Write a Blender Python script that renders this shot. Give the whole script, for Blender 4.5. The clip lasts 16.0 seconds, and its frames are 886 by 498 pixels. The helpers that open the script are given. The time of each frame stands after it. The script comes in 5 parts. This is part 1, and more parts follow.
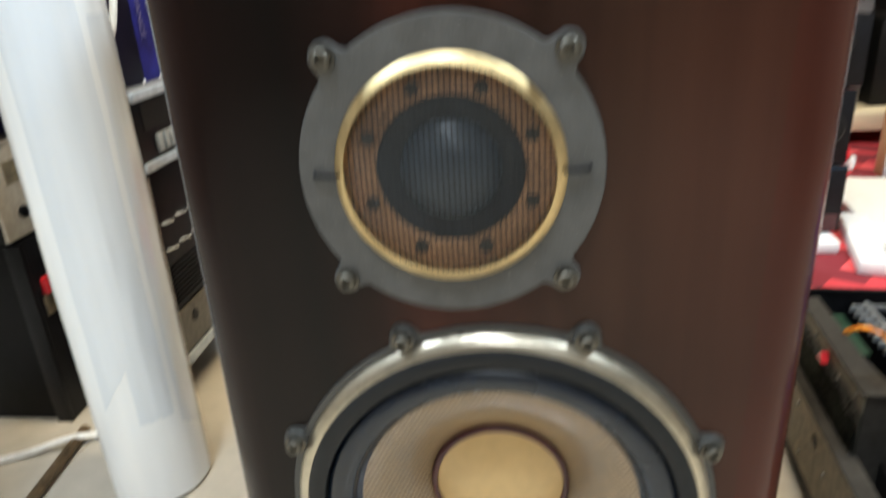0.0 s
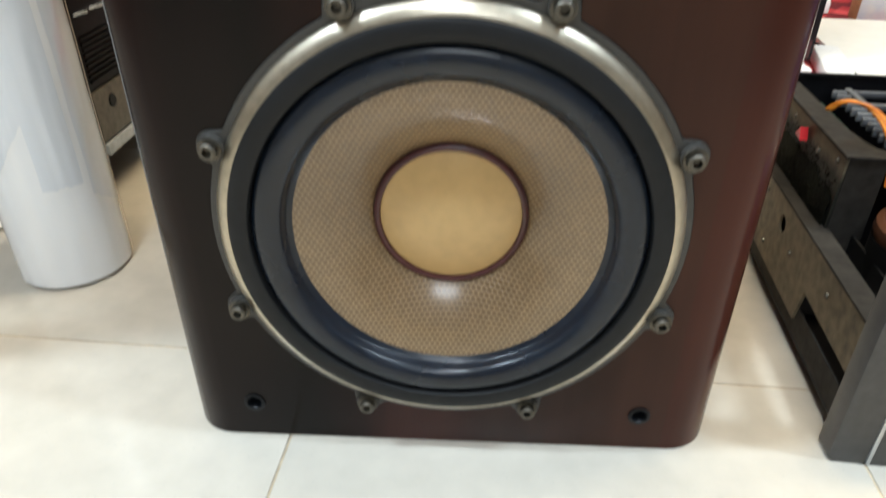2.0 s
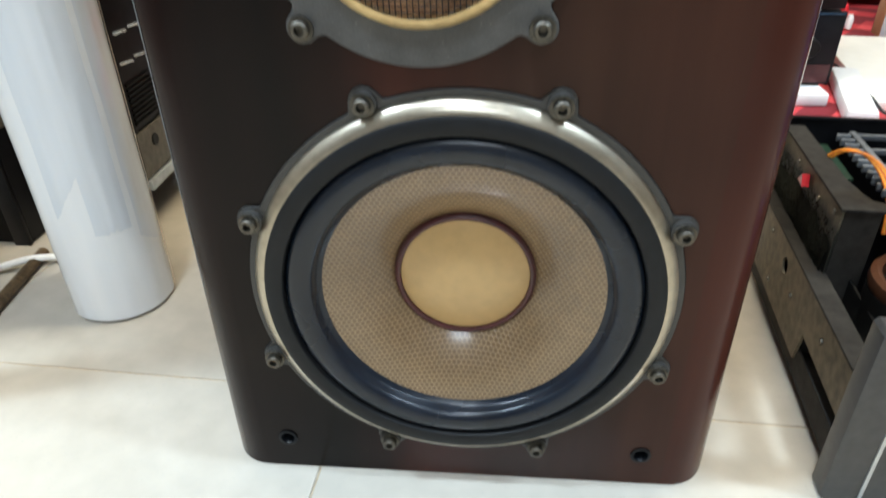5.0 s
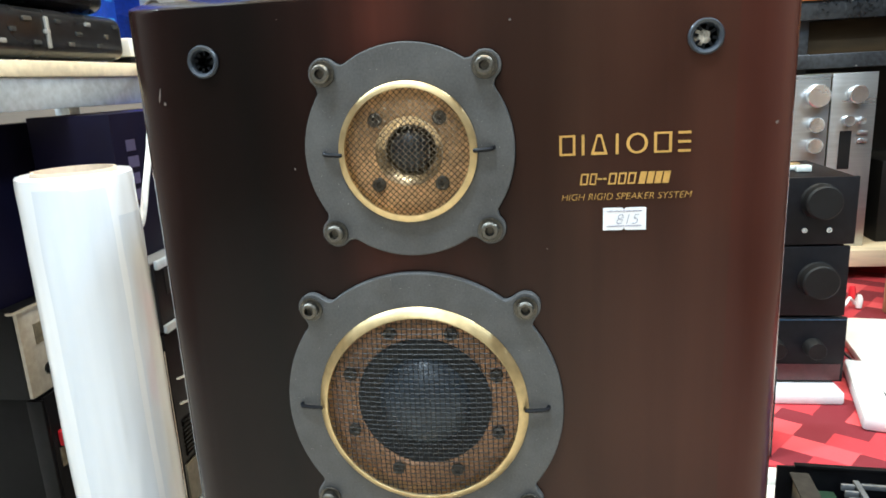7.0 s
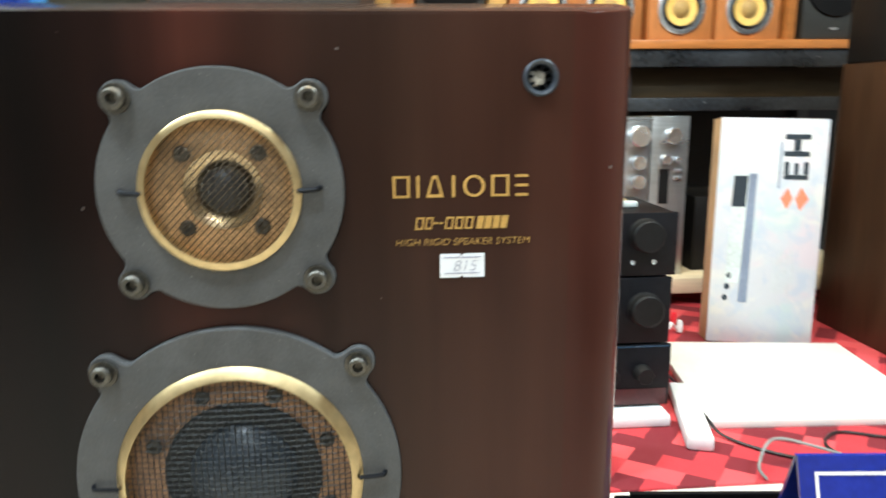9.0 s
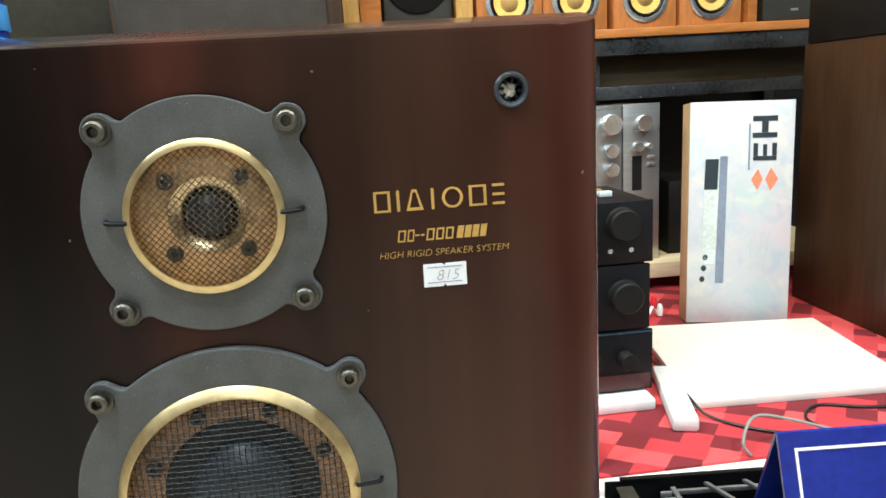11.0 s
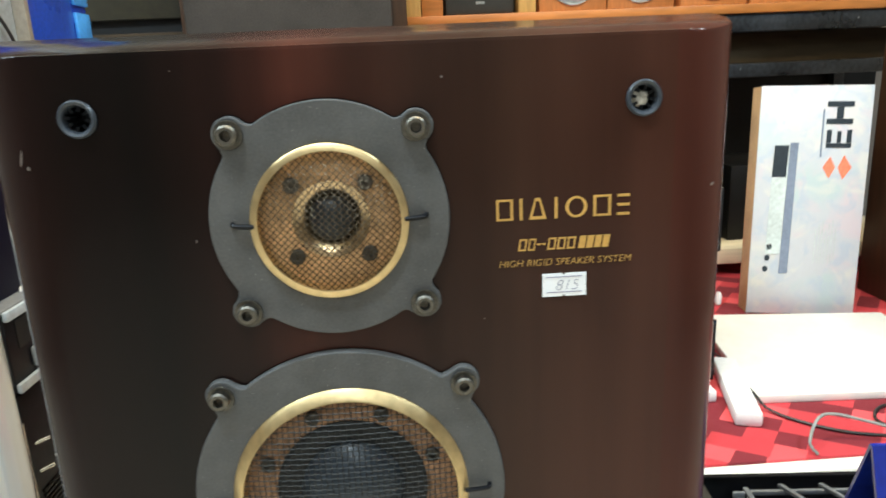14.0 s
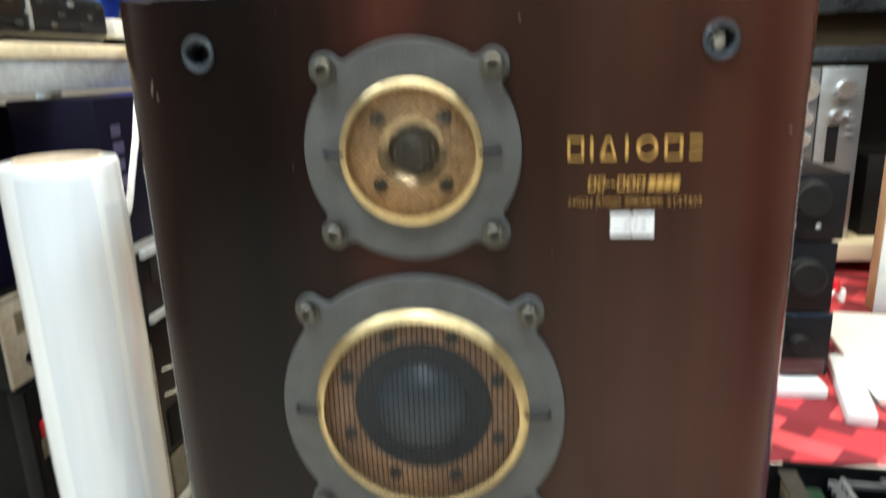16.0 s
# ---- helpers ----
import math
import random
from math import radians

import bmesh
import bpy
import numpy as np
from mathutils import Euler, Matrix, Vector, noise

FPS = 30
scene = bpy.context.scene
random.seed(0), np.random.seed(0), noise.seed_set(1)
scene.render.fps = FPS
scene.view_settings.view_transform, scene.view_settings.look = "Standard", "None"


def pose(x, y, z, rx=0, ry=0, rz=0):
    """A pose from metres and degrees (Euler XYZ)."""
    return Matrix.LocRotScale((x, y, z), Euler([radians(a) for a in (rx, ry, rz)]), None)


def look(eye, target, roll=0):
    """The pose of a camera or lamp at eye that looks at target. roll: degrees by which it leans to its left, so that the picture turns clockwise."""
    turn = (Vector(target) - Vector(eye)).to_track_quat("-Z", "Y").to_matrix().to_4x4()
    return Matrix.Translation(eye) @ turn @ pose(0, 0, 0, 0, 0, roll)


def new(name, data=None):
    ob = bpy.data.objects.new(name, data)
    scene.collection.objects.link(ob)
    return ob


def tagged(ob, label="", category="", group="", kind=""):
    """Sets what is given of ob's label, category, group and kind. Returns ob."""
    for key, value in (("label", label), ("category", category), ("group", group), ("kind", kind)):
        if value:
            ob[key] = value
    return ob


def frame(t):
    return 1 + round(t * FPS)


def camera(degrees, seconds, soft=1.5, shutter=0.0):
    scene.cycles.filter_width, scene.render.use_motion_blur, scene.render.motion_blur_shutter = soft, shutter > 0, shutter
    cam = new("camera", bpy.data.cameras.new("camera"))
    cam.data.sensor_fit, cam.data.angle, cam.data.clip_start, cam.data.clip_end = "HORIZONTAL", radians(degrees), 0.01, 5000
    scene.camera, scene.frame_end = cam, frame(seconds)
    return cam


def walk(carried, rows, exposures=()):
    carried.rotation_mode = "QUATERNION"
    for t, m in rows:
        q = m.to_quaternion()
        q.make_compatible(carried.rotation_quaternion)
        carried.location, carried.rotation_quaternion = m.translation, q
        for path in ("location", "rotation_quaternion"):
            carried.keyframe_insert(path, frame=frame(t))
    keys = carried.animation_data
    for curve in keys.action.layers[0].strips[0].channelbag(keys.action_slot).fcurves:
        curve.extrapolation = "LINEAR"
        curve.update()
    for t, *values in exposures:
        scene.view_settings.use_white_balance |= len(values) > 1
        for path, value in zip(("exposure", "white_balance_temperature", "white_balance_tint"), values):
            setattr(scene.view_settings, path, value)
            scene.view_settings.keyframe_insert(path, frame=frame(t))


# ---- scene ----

cam = camera(66.0, 16.0, 1.6, 0.85)
PATH = [
    (0, (0.0174, -0.3722, 0.5265), (-0.2005, 1.4662, -0.2303), -3.38),
    (0.1, (0.0178, -0.3701, 0.5132), (-0.2250, 1.4476, -0.2850), -3.80),
    (0.2, (0.0177, -0.3690, 0.5051), (-0.2381, 1.4176, -0.3566), -4.01),
    (0.5, (0.0171, -0.3657, 0.4864), (-0.1432, 1.4342, -0.3708), -2.75),
    (1, (0.0209, -0.3651, 0.4709), (-0.0828, 1.4351, -0.3943), -0.99),
    (1.5, (0.0155, -0.3625, 0.4322), (-0.0660, 1.3951, -0.5187), -0.13),
    (2, (0.0146, -0.3593, 0.3897), (-0.0629, 1.3418, -0.6593), 0.19),
    (2.5, (0.0153, -0.3597, 0.3779), (-0.0685, 1.3063, -0.7255), 0.87),
    (3, (0.0189, -0.3637, 0.3722), (-0.0700, 1.2835, -0.7586), 0.78),
    (3.2, (0.0207, -0.3641, 0.3699), (-0.0742, 1.2777, -0.7683), 0.28),
    (5.3, (0.0247, -0.3799, 0.4618), (-0.1396, 1.3391, -0.5473), -1.03),
    (5.5, (0.0263, -0.3840, 0.4740), (-0.1436, 1.3812, -0.4508), -0.41),
    (6, (0.0452, -0.3827, 0.5705), (-0.1990, 1.4883, -0.0926), -0.32),
    (6.1, (0.0477, -0.3832, 0.5795), (-0.2086, 1.4928, -0.0647), -0.69),
    (6.5, (0.0565, -0.3852, 0.6135), (-0.2197, 1.5196, 0.0701), -1.58),
    (7, (0.0541, -0.3857, 0.6176), (-0.2286, 1.5348, 0.1363), -3.04),
    (7.5, (0.0592, -0.3812, 0.6092), (-0.2287, 1.5438, 0.1493), -3.46),
    (8, (0.0601, -0.3831, 0.6059), (-0.1924, 1.5453, 0.1399), -4.18),
    (8.4, (0.0675, -0.3608, 0.6101), (0.0525, 1.5992, 0.2126), -0.68),
    (8.5, (0.0729, -0.3556, 0.6107), (0.0962, 1.6052, 0.2176), -0.84),
    (9, (0.0630, -0.3486, 0.6199), (0.2196, 1.6016, 0.2049), -0.56),
    (9.2, (0.0628, -0.3505, 0.6236), (0.2428, 1.5993, 0.2163), -3.12),
    (11.3, (0.0603, -0.3576, 0.6306), (0.2816, 1.5821, 0.1963), -3.19),
    (11.5, (0.0454, -0.3434, 0.6236), (0.2706, 1.5978, 0.1981), -2.05),
    (12, (0.0436, -0.3367, 0.6281), (0.2845, 1.6080, 0.2281), -1.13),
    (12.5, (0.0581, -0.3522, 0.6318), (0.2878, 1.5942, 0.2335), -1.80),
    (13, (0.0420, -0.3528, 0.6280), (0.2174, 1.5932, 0.2011), -2.25),
    (13.5, (0.0283, -0.3504, 0.6391), (0.1279, 1.5991, 0.2036), -1.60),
    (14, (0.0201, -0.3438, 0.6497), (0.1159, 1.5890, 0.1446), -2.50),
    (14.5, (0.0096, -0.3575, 0.6616), (0.0009, 1.5727, 0.1379), -2.89),
    (15, (0.0105, -0.3583, 0.6708), (-0.0634, 1.5681, 0.1383), -3.11),
    (15.5, (0.0221, -0.3638, 0.6718), (-0.0856, 1.5753, 0.1938), -1.59),
    (15.7, (0.0320, -0.3680, 0.6580), (-0.1650, 1.5670, 0.1900), -1.00),
    (15.9, (0.0380, -0.3710, 0.6380), (-0.1860, 1.5530, 0.1410), -1.60),
    (16, (0.0420, -0.3740, 0.6260), (-0.1930, 1.5410, 0.0980), -1.90),
]

walk(cam, [(t, look(eye, target, roll)) for t, eye, target, roll in PATH],
     [(0.0, 0.28, 6150, 8), (1.0, 0.16, 6150, 8), (2.0, 0.15, 6100, 9), (2.5, 0.06, 6050, 9), (3.0, 0.03, 6000, 9), (5.5, 0.24, 5800, 7), (7.0, 0.52, 5800, 6), (9.0, 0.44, 5950, 5), (12.0, 0.25, 6050, 4), (13.5, 0.21, 6050, 4), (14.5, 0.36, 6100, 4), (16.0, 0.42, 6050, 5)])

# ---- world and light ----
world = bpy.data.worlds.new("world")
scene.world = world
world.use_nodes = True
world.node_tree.nodes["Background"].inputs[0].default_value = (0.9, 0.95, 1.0, 1)
world.node_tree.nodes["Background"].inputs[1].default_value = 0.05
scene.view_settings.exposure = 0.0


def tube_light(x, y, z, w, d, power, color=(1, 0.97, 0.92)):
    data = bpy.data.lights.new("ceiling_tube_light", "AREA")
    data.shape, data.size, data.size_y, data.energy, data.color = "RECTANGLE", w, d, power, color
    ob = new("ceiling_tube_light", data)
    ob.matrix_world = pose(x, y, z)
    return tagged(ob, "white fluorescent tube light on the shop ceiling", "ceiling light", "ceiling tube lights")


tube_light(-0.28, -0.75, 2.66, 0.4, 0.2, 32, (0.87, 0.945, 1.0))
tube_light(-1.7, -0.30, 2.66, 0.5, 0.2, 66, (0.78, 0.91, 1.0))
tube_light(1.7, -0.30, 2.66, 0.5, 0.2, 52, (0.78, 0.91, 1.0))
tube_light(0.35, 0.32, 2.66, 1.2, 0.25, 52, (1.0, 0.80, 0.51))
tube_light(-0.9, 0.7, 2.66, 1.2, 0.25, 20, (1.0, 0.86, 0.64))
tube_light(0.1, -2.4, 2.66, 1.2, 0.25, 30, (0.9, 0.96, 1.0))


# ---- materials ----
def material(name, color, rough=0.5, metal=0.0, vary=0.15, scale=40.0, bump=0.0, bump_scale=300.0,
             stretch=(1, 1, 1), coat=0.0, second=None, coat_rough=0.1, coat_ior=1.5, spec=0.5, rough_vary=0.08, random_vary=0.0):
    """Surface with broad stains, fine grain, uneven gloss and fine relief."""
    m = bpy.data.materials.new(name)
    m.use_nodes = True
    nt = m.node_tree
    n, link = nt.nodes, nt.links.new
    p = n["Principled BSDF"]
    tc = n.new("ShaderNodeTexCoord")
    mp = n.new("ShaderNodeMapping")
    mp.inputs["Scale"].default_value = stretch
    link(tc.outputs["Object"], mp.inputs["Vector"])
    big, fine = n.new("ShaderNodeTexNoise"), n.new("ShaderNodeTexNoise")
    big.inputs["Scale"].default_value, big.inputs["Detail"].default_value = scale * 0.2, 4
    fine.inputs["Scale"].default_value, fine.inputs["Detail"].default_value = scale * 3, 5
    mix = n.new("ShaderNodeMath")
    mix.operation = "MULTIPLY_ADD"
    mix.inputs[1].default_value = 0.45
    for t in (big, fine):
        link(mp.outputs["Vector"], t.inputs["Vector"])
    link(fine.outputs["Fac"], mix.inputs[0])
    half = n.new("ShaderNodeMath")
    half.operation = "MULTIPLY"
    half.inputs[1].default_value = 0.55
    link(big.outputs["Fac"], half.inputs[0])
    link(half.outputs[0], mix.inputs[2])
    ramp = n.new("ShaderNodeValToRGB")
    c = color
    lo = second if second else tuple(max(0, v * (1 - vary * 1.6)) for v in c)
    hi = tuple(min(1, v * (1 + vary)) for v in c)
    ramp.color_ramp.elements[0].position, ramp.color_ramp.elements[1].position = 0.36, 0.64
    ramp.color_ramp.elements[0].color, ramp.color_ramp.elements[1].color = (*lo, 1), (*hi, 1)
    link(mix.outputs[0], ramp.inputs["Fac"])
    out = ramp.outputs["Color"]
    if random_vary:
        info = n.new("ShaderNodeObjectInfo")
        hsv = n.new("ShaderNodeHueSaturation")
        rng = n.new("ShaderNodeMapRange")
        rng.inputs["To Min"].default_value, rng.inputs["To Max"].default_value = 1 - random_vary, 1 + random_vary
        link(info.outputs["Random"], rng.inputs["Value"])
        link(rng.outputs[0], hsv.inputs["Value"])
        link(out, hsv.inputs["Color"])
        out = hsv.outputs["Color"]
    link(out, p.inputs["Base Color"])
    rr = n.new("ShaderNodeMapRange")
    rr.inputs["From Min"].default_value, rr.inputs["From Max"].default_value = 0.3, 0.7
    rr.inputs["To Min"].default_value, rr.inputs["To Max"].default_value = max(0.02, rough - rough_vary), min(1, rough + rough_vary)
    link(big.outputs["Fac"], rr.inputs["Value"])
    link(rr.outputs[0], p.inputs["Roughness"])
    p.inputs["Metallic"].default_value = metal
    p.inputs["Coat Weight"].default_value, p.inputs["Coat Roughness"].default_value = coat, coat_rough
    p.inputs["Coat IOR"].default_value = coat_ior
    p.inputs["Specular IOR Level"].default_value = spec
    if bump:
        bn, bt = n.new("ShaderNodeBump"), n.new("ShaderNodeTexNoise")
        bt.inputs["Scale"].default_value, bt.inputs["Detail"].default_value = bump_scale, 3
        link(mp.outputs["Vector"], bt.inputs["Vector"])
        bn.inputs["Strength"].default_value, bn.inputs["Distance"].default_value = bump, 0.0015
        link(bt.outputs["Fac"], bn.inputs["Height"])
        link(bn.outputs[0], p.inputs["Normal"])
    return m


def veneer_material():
    """Mahogany under satin lacquer: darker brown on one side, redder on the other and past x 0.158, long figure, fine
    pores.
    """
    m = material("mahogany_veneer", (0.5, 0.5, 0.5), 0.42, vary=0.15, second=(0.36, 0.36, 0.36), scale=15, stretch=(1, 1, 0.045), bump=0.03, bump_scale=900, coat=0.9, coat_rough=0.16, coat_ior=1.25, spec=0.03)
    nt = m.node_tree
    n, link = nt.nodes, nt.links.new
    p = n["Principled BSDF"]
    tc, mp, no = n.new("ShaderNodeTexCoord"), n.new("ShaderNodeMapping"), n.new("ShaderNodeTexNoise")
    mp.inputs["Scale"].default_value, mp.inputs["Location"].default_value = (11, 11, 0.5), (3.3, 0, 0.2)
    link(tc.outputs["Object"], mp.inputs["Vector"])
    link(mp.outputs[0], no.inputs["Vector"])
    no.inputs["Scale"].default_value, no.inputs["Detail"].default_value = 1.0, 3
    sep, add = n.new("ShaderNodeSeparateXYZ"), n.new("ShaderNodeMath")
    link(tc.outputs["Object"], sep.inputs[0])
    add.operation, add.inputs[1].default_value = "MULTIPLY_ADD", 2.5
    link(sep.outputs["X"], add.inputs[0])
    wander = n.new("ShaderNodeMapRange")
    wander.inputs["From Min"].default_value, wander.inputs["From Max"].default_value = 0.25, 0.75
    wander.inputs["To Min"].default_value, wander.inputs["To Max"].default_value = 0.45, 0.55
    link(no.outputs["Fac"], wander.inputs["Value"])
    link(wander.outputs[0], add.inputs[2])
    # base tone along x, darkest near x = -0.1
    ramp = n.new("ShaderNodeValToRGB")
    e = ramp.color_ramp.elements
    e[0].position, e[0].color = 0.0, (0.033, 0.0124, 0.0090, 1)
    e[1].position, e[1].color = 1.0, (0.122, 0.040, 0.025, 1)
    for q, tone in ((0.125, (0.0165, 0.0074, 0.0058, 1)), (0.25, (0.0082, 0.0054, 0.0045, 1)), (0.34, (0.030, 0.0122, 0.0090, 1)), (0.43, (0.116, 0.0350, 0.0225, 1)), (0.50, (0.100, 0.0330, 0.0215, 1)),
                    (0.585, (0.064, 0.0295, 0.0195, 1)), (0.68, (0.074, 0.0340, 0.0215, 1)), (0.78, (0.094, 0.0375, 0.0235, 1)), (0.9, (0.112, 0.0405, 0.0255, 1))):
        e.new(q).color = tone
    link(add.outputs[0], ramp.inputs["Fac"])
    # past x 0.158, where the front rounds off, one redder tone
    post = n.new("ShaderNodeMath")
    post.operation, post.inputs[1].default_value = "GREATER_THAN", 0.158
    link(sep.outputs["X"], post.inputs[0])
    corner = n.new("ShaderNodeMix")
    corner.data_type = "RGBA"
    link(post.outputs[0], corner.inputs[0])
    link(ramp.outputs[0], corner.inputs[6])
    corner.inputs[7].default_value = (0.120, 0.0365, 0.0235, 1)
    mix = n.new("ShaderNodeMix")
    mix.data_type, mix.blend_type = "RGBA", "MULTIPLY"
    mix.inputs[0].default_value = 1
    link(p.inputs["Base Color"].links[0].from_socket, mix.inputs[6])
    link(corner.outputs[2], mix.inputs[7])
    cloud, swell, drift = n.new("ShaderNodeTexNoise"), n.new("ShaderNodeMapRange"), n.new("ShaderNodeMapping")
    drift.inputs["Scale"].default_value, drift.inputs["Location"].default_value = (9, 9, 4.5), (1.7, 0, 0.9)
    link(tc.outputs["Object"], drift.inputs["Vector"])
    link(drift.outputs[0], cloud.inputs["Vector"])
    cloud.inputs["Scale"].default_value, cloud.inputs["Detail"].default_value = 1.0, 2
    swell.inputs["From Min"].default_value, swell.inputs["From Max"].default_value = 0.3, 0.7
    swell.inputs["To Min"].default_value, swell.inputs["To Max"].default_value = 0.72, 1.28
    link(cloud.outputs["Fac"], swell.inputs["Value"])
    lift = n.new("ShaderNodeVectorMath")
    lift.operation = "SCALE"
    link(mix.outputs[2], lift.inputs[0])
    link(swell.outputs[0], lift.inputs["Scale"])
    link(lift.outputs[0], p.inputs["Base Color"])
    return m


M = {}
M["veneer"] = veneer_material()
M["grey"] = material("grey_cast_flange", (0.091, 0.089, 0.085), 0.52, vary=0.15, spec=0.22, scale=260, bump=0.12, bump_scale=1600, rough_vary=0.06)
M["gold"] = material("gold_anodised_ring", (0.60, 0.455, 0.235), 0.42, 1.0, vary=0.14, scale=60, rough_vary=0.07)
M["champagne"] = material("champagne_metal_ring", (0.50, 0.45, 0.355), 0.36, 1.0, vary=0.12, scale=50, rough_vary=0.1)
M["brass_flare"] = material("dull_brass", (0.66, 0.48, 0.27), 0.22, 1.0, vary=0.12, scale=80)
M["steel"] = material("dull_steel_screw", (0.125, 0.115, 0.096), 0.44, 1.0, vary=0.3, scale=200)
M["black_metal"] = material("black_metal", (0.006, 0.006, 0.0075), 0.42, 0.0, vary=0.3, scale=30, spec=0.18)
M["black_paint"] = material("black_painted_sheet", (0.005, 0.005, 0.006), 0.45, spec=0.15, vary=0.35, scale=25, bump=0.05, bump_scale=900)
M["dark"] = material("dark_void_plastic", (0.005, 0.005, 0.005), 0.6, vary=0.3, spec=0.3)
M["rubber"] = material("black_rubber", (0.004, 0.005, 0.007), 0.33, vary=0.25, spec=0.2, scale=50, bump=0.05, bump_scale=900)
M["frame_grey"] = material("dark_cast_frame", (0.044, 0.042, 0.038), 0.42, vary=0.12, scale=60, bump=0.08, bump_scale=1600)
M["gasket"] = material("matt_black_gasket", (0.0068, 0.0076, 0.0088), 0.55, vary=0.2, spec=0.3, scale=50, bump=0.08, bump_scale=900)
M["surround"] = material("blue_black_rubber", (0.0065, 0.0105, 0.018), 0.27, vary=0.25, spec=0.45, scale=50, bump=0.04, bump_scale=900)
M["wire"] = material("gold_brown_mesh_wire", (0.088, 0.066, 0.042), 0.45, 0.9, vary=0.25, scale=400)
M["dark_wire"] = material("dark_mesh_wire", (0.028, 0.028, 0.026), 0.45, 0.6, vary=0.25, scale=400)
M["copper"] = material("bronze_plate", (0.42, 0.235, 0.125), 0.45, 0.3, vary=0.4, scale=120)
M["plate_screw"] = material("dull_brown_steel", (0.075, 0.066, 0.054), 0.5, 0.6, vary=0.4, scale=300)
M["mid_surround"] = material("soft_grey_black_surround", (0.016, 0.0175, 0.0195), 0.5, vary=0.15, spec=0.3, scale=60)
M["dome"] = material("dark_dome", (0.045, 0.058, 0.075), 0.36, vary=0.15, scale=100)
M["tweeter_dome"] = material("dark_grey_dome", (0.02, 0.022, 0.025), 0.45, spec=0.3, vary=0.15, scale=100)
M["tweeter_plate"] = material("pale_bronze_plate", (0.66, 0.39, 0.18), 0.42, 0.3, vary=0.35, scale=120)
M["maroon"] = material("maroon_joint", (0.07, 0.018, 0.02), 0.4, vary=0.2)
M["cap"] = material("tan_dust_cap", (0.60, 0.405, 0.175), 0.36, vary=0.06, scale=40, bump=0.06, bump_scale=1500)
M["film"] = material("white_stretch_film", (0.93, 0.945, 0.96), 0.22, vary=0.02, second=(0.83, 0.87, 0.92), scale=13, stretch=(1, 1, 0.06), bump=0.3, bump_scale=45, coat=0.5)
M["film_lap"] = material("bluish_stretch_film", (0.80, 0.84, 0.89), 0.16, vary=0.03, second=(0.70, 0.76, 0.84), scale=13, stretch=(1, 1, 0.06), bump=0.35, bump_scale=40, coat=0.6)
M["soiled_film"] = material("soiled_film_edge", (0.72, 0.62, 0.50), 0.35, vary=0.15, second=(0.78, 0.75, 0.70), scale=50)
M["core_card"] = material("pale_card_core", (0.62, 0.52, 0.41), 0.8, vary=0.1, scale=60)
M["cardboard"] = material("brown_cardboard", (0.5, 0.33, 0.17), 0.8, vary=0.15, scale=60)
M["tile"] = material("cream_floor_tile", (0.545, 0.500, 0.422), 0.12, vary=0.07, scale=11, coat=0.2, random_vary=0.02, rough_vary=0.08)
M["grout"] = material("tile_joint", (0.52, 0.42, 0.28), 0.8, vary=0.25, scale=60)
M["wall"] = material("dim_brown_wall", (0.24, 0.21, 0.18), 0.85, vary=0.06, scale=6)
M["ceiling"] = material("white_ceiling", (0.75, 0.74, 0.7), 0.8, vary=0.05, scale=6)
M["white_foam"] = material("white_foam", (0.74, 0.74, 0.73), 0.7, vary=0.05, bump=0.2, bump_scale=500)
M["white_board"] = material("white_board", (0.77, 0.75, 0.69), 0.45, vary=0.04, scale=12)
M["white"] = material("white_plastic", (0.8, 0.8, 0.78), 0.4, vary=0.06)
M["paper"] = material("white_paper", (0.85, 0.85, 0.85), 0.7, vary=0.04)
M["ink"] = material("faded_ink", (0.3, 0.3, 0.38), 0.7)
M["gold_print"] = material("gold_print", (0.62, 0.36, 0.09), 0.42, 0.3, vary=0.12, scale=200)
M["silver"] = material("brushed_aluminium", (0.52, 0.54, 0.55), 0.32, 0.85, vary=0.1, scale=60, stretch=(0.05, 1, 1))
M["silver_knob"] = material("turned_aluminium", (0.72, 0.75, 0.78), 0.25, 0.9, vary=0.08)
M["galvanised"] = material("galvanised_steel", (0.49, 0.54, 0.58), 0.45, 0.35, vary=0.18, scale=30)
M["pine"] = material("pale_pine", (0.74, 0.64, 0.45), 0.6, vary=0.16, scale=24, stretch=(0.1, 1, 1))
M["orange_wood"] = material("orange_wood", (0.46, 0.17, 0.04), 0.4, vary=0.22, scale=30, stretch=(0.15, 1, 1))
M["cherry"] = material("cherry_wood", (0.5, 0.19, 0.055), 0.38, vary=0.18, scale=30, stretch=(1, 1, 0.2), random_vary=0.12)
M["yellow_wood"] = material("yellow_wood", (0.55, 0.33, 0.1), 0.5, vary=0.25, scale=30, stretch=(1, 1, 0.15))
M["walnut"] = material("walnut_veneer", (0.044, 0.021, 0.0095), 0.45, vary=0.3, spec=0.3, scale=26, stretch=(1, 1, 0.08))
M["dark_brown"] = material("dark_brown_panel", (0.032, 0.021, 0.010), 0.6, spec=0.15, vary=0.3, scale=20, stretch=(0.2, 1, 1))
M["worn_black"] = material("worn_black_rail", (0.035, 0.039, 0.045), 0.3, 0.2, vary=0.5, scale=30)
M["grille"] = material("charcoal_grille_cloth", (0.009, 0.009, 0.0095), 0.9, spec=0.1, vary=0.15, scale=80, bump=0.3, bump_scale=1200)
M["brown_cloth"] = material("brown_black_grille_cloth", (0.046, 0.041, 0.038), 0.9, spec=0.1, vary=0.15, scale=80, bump=0.3, bump_scale=1200)
M["grey_monitor"] = material("charcoal_speaker_front", (0.03, 0.032, 0.03), 0.6, vary=0.15)
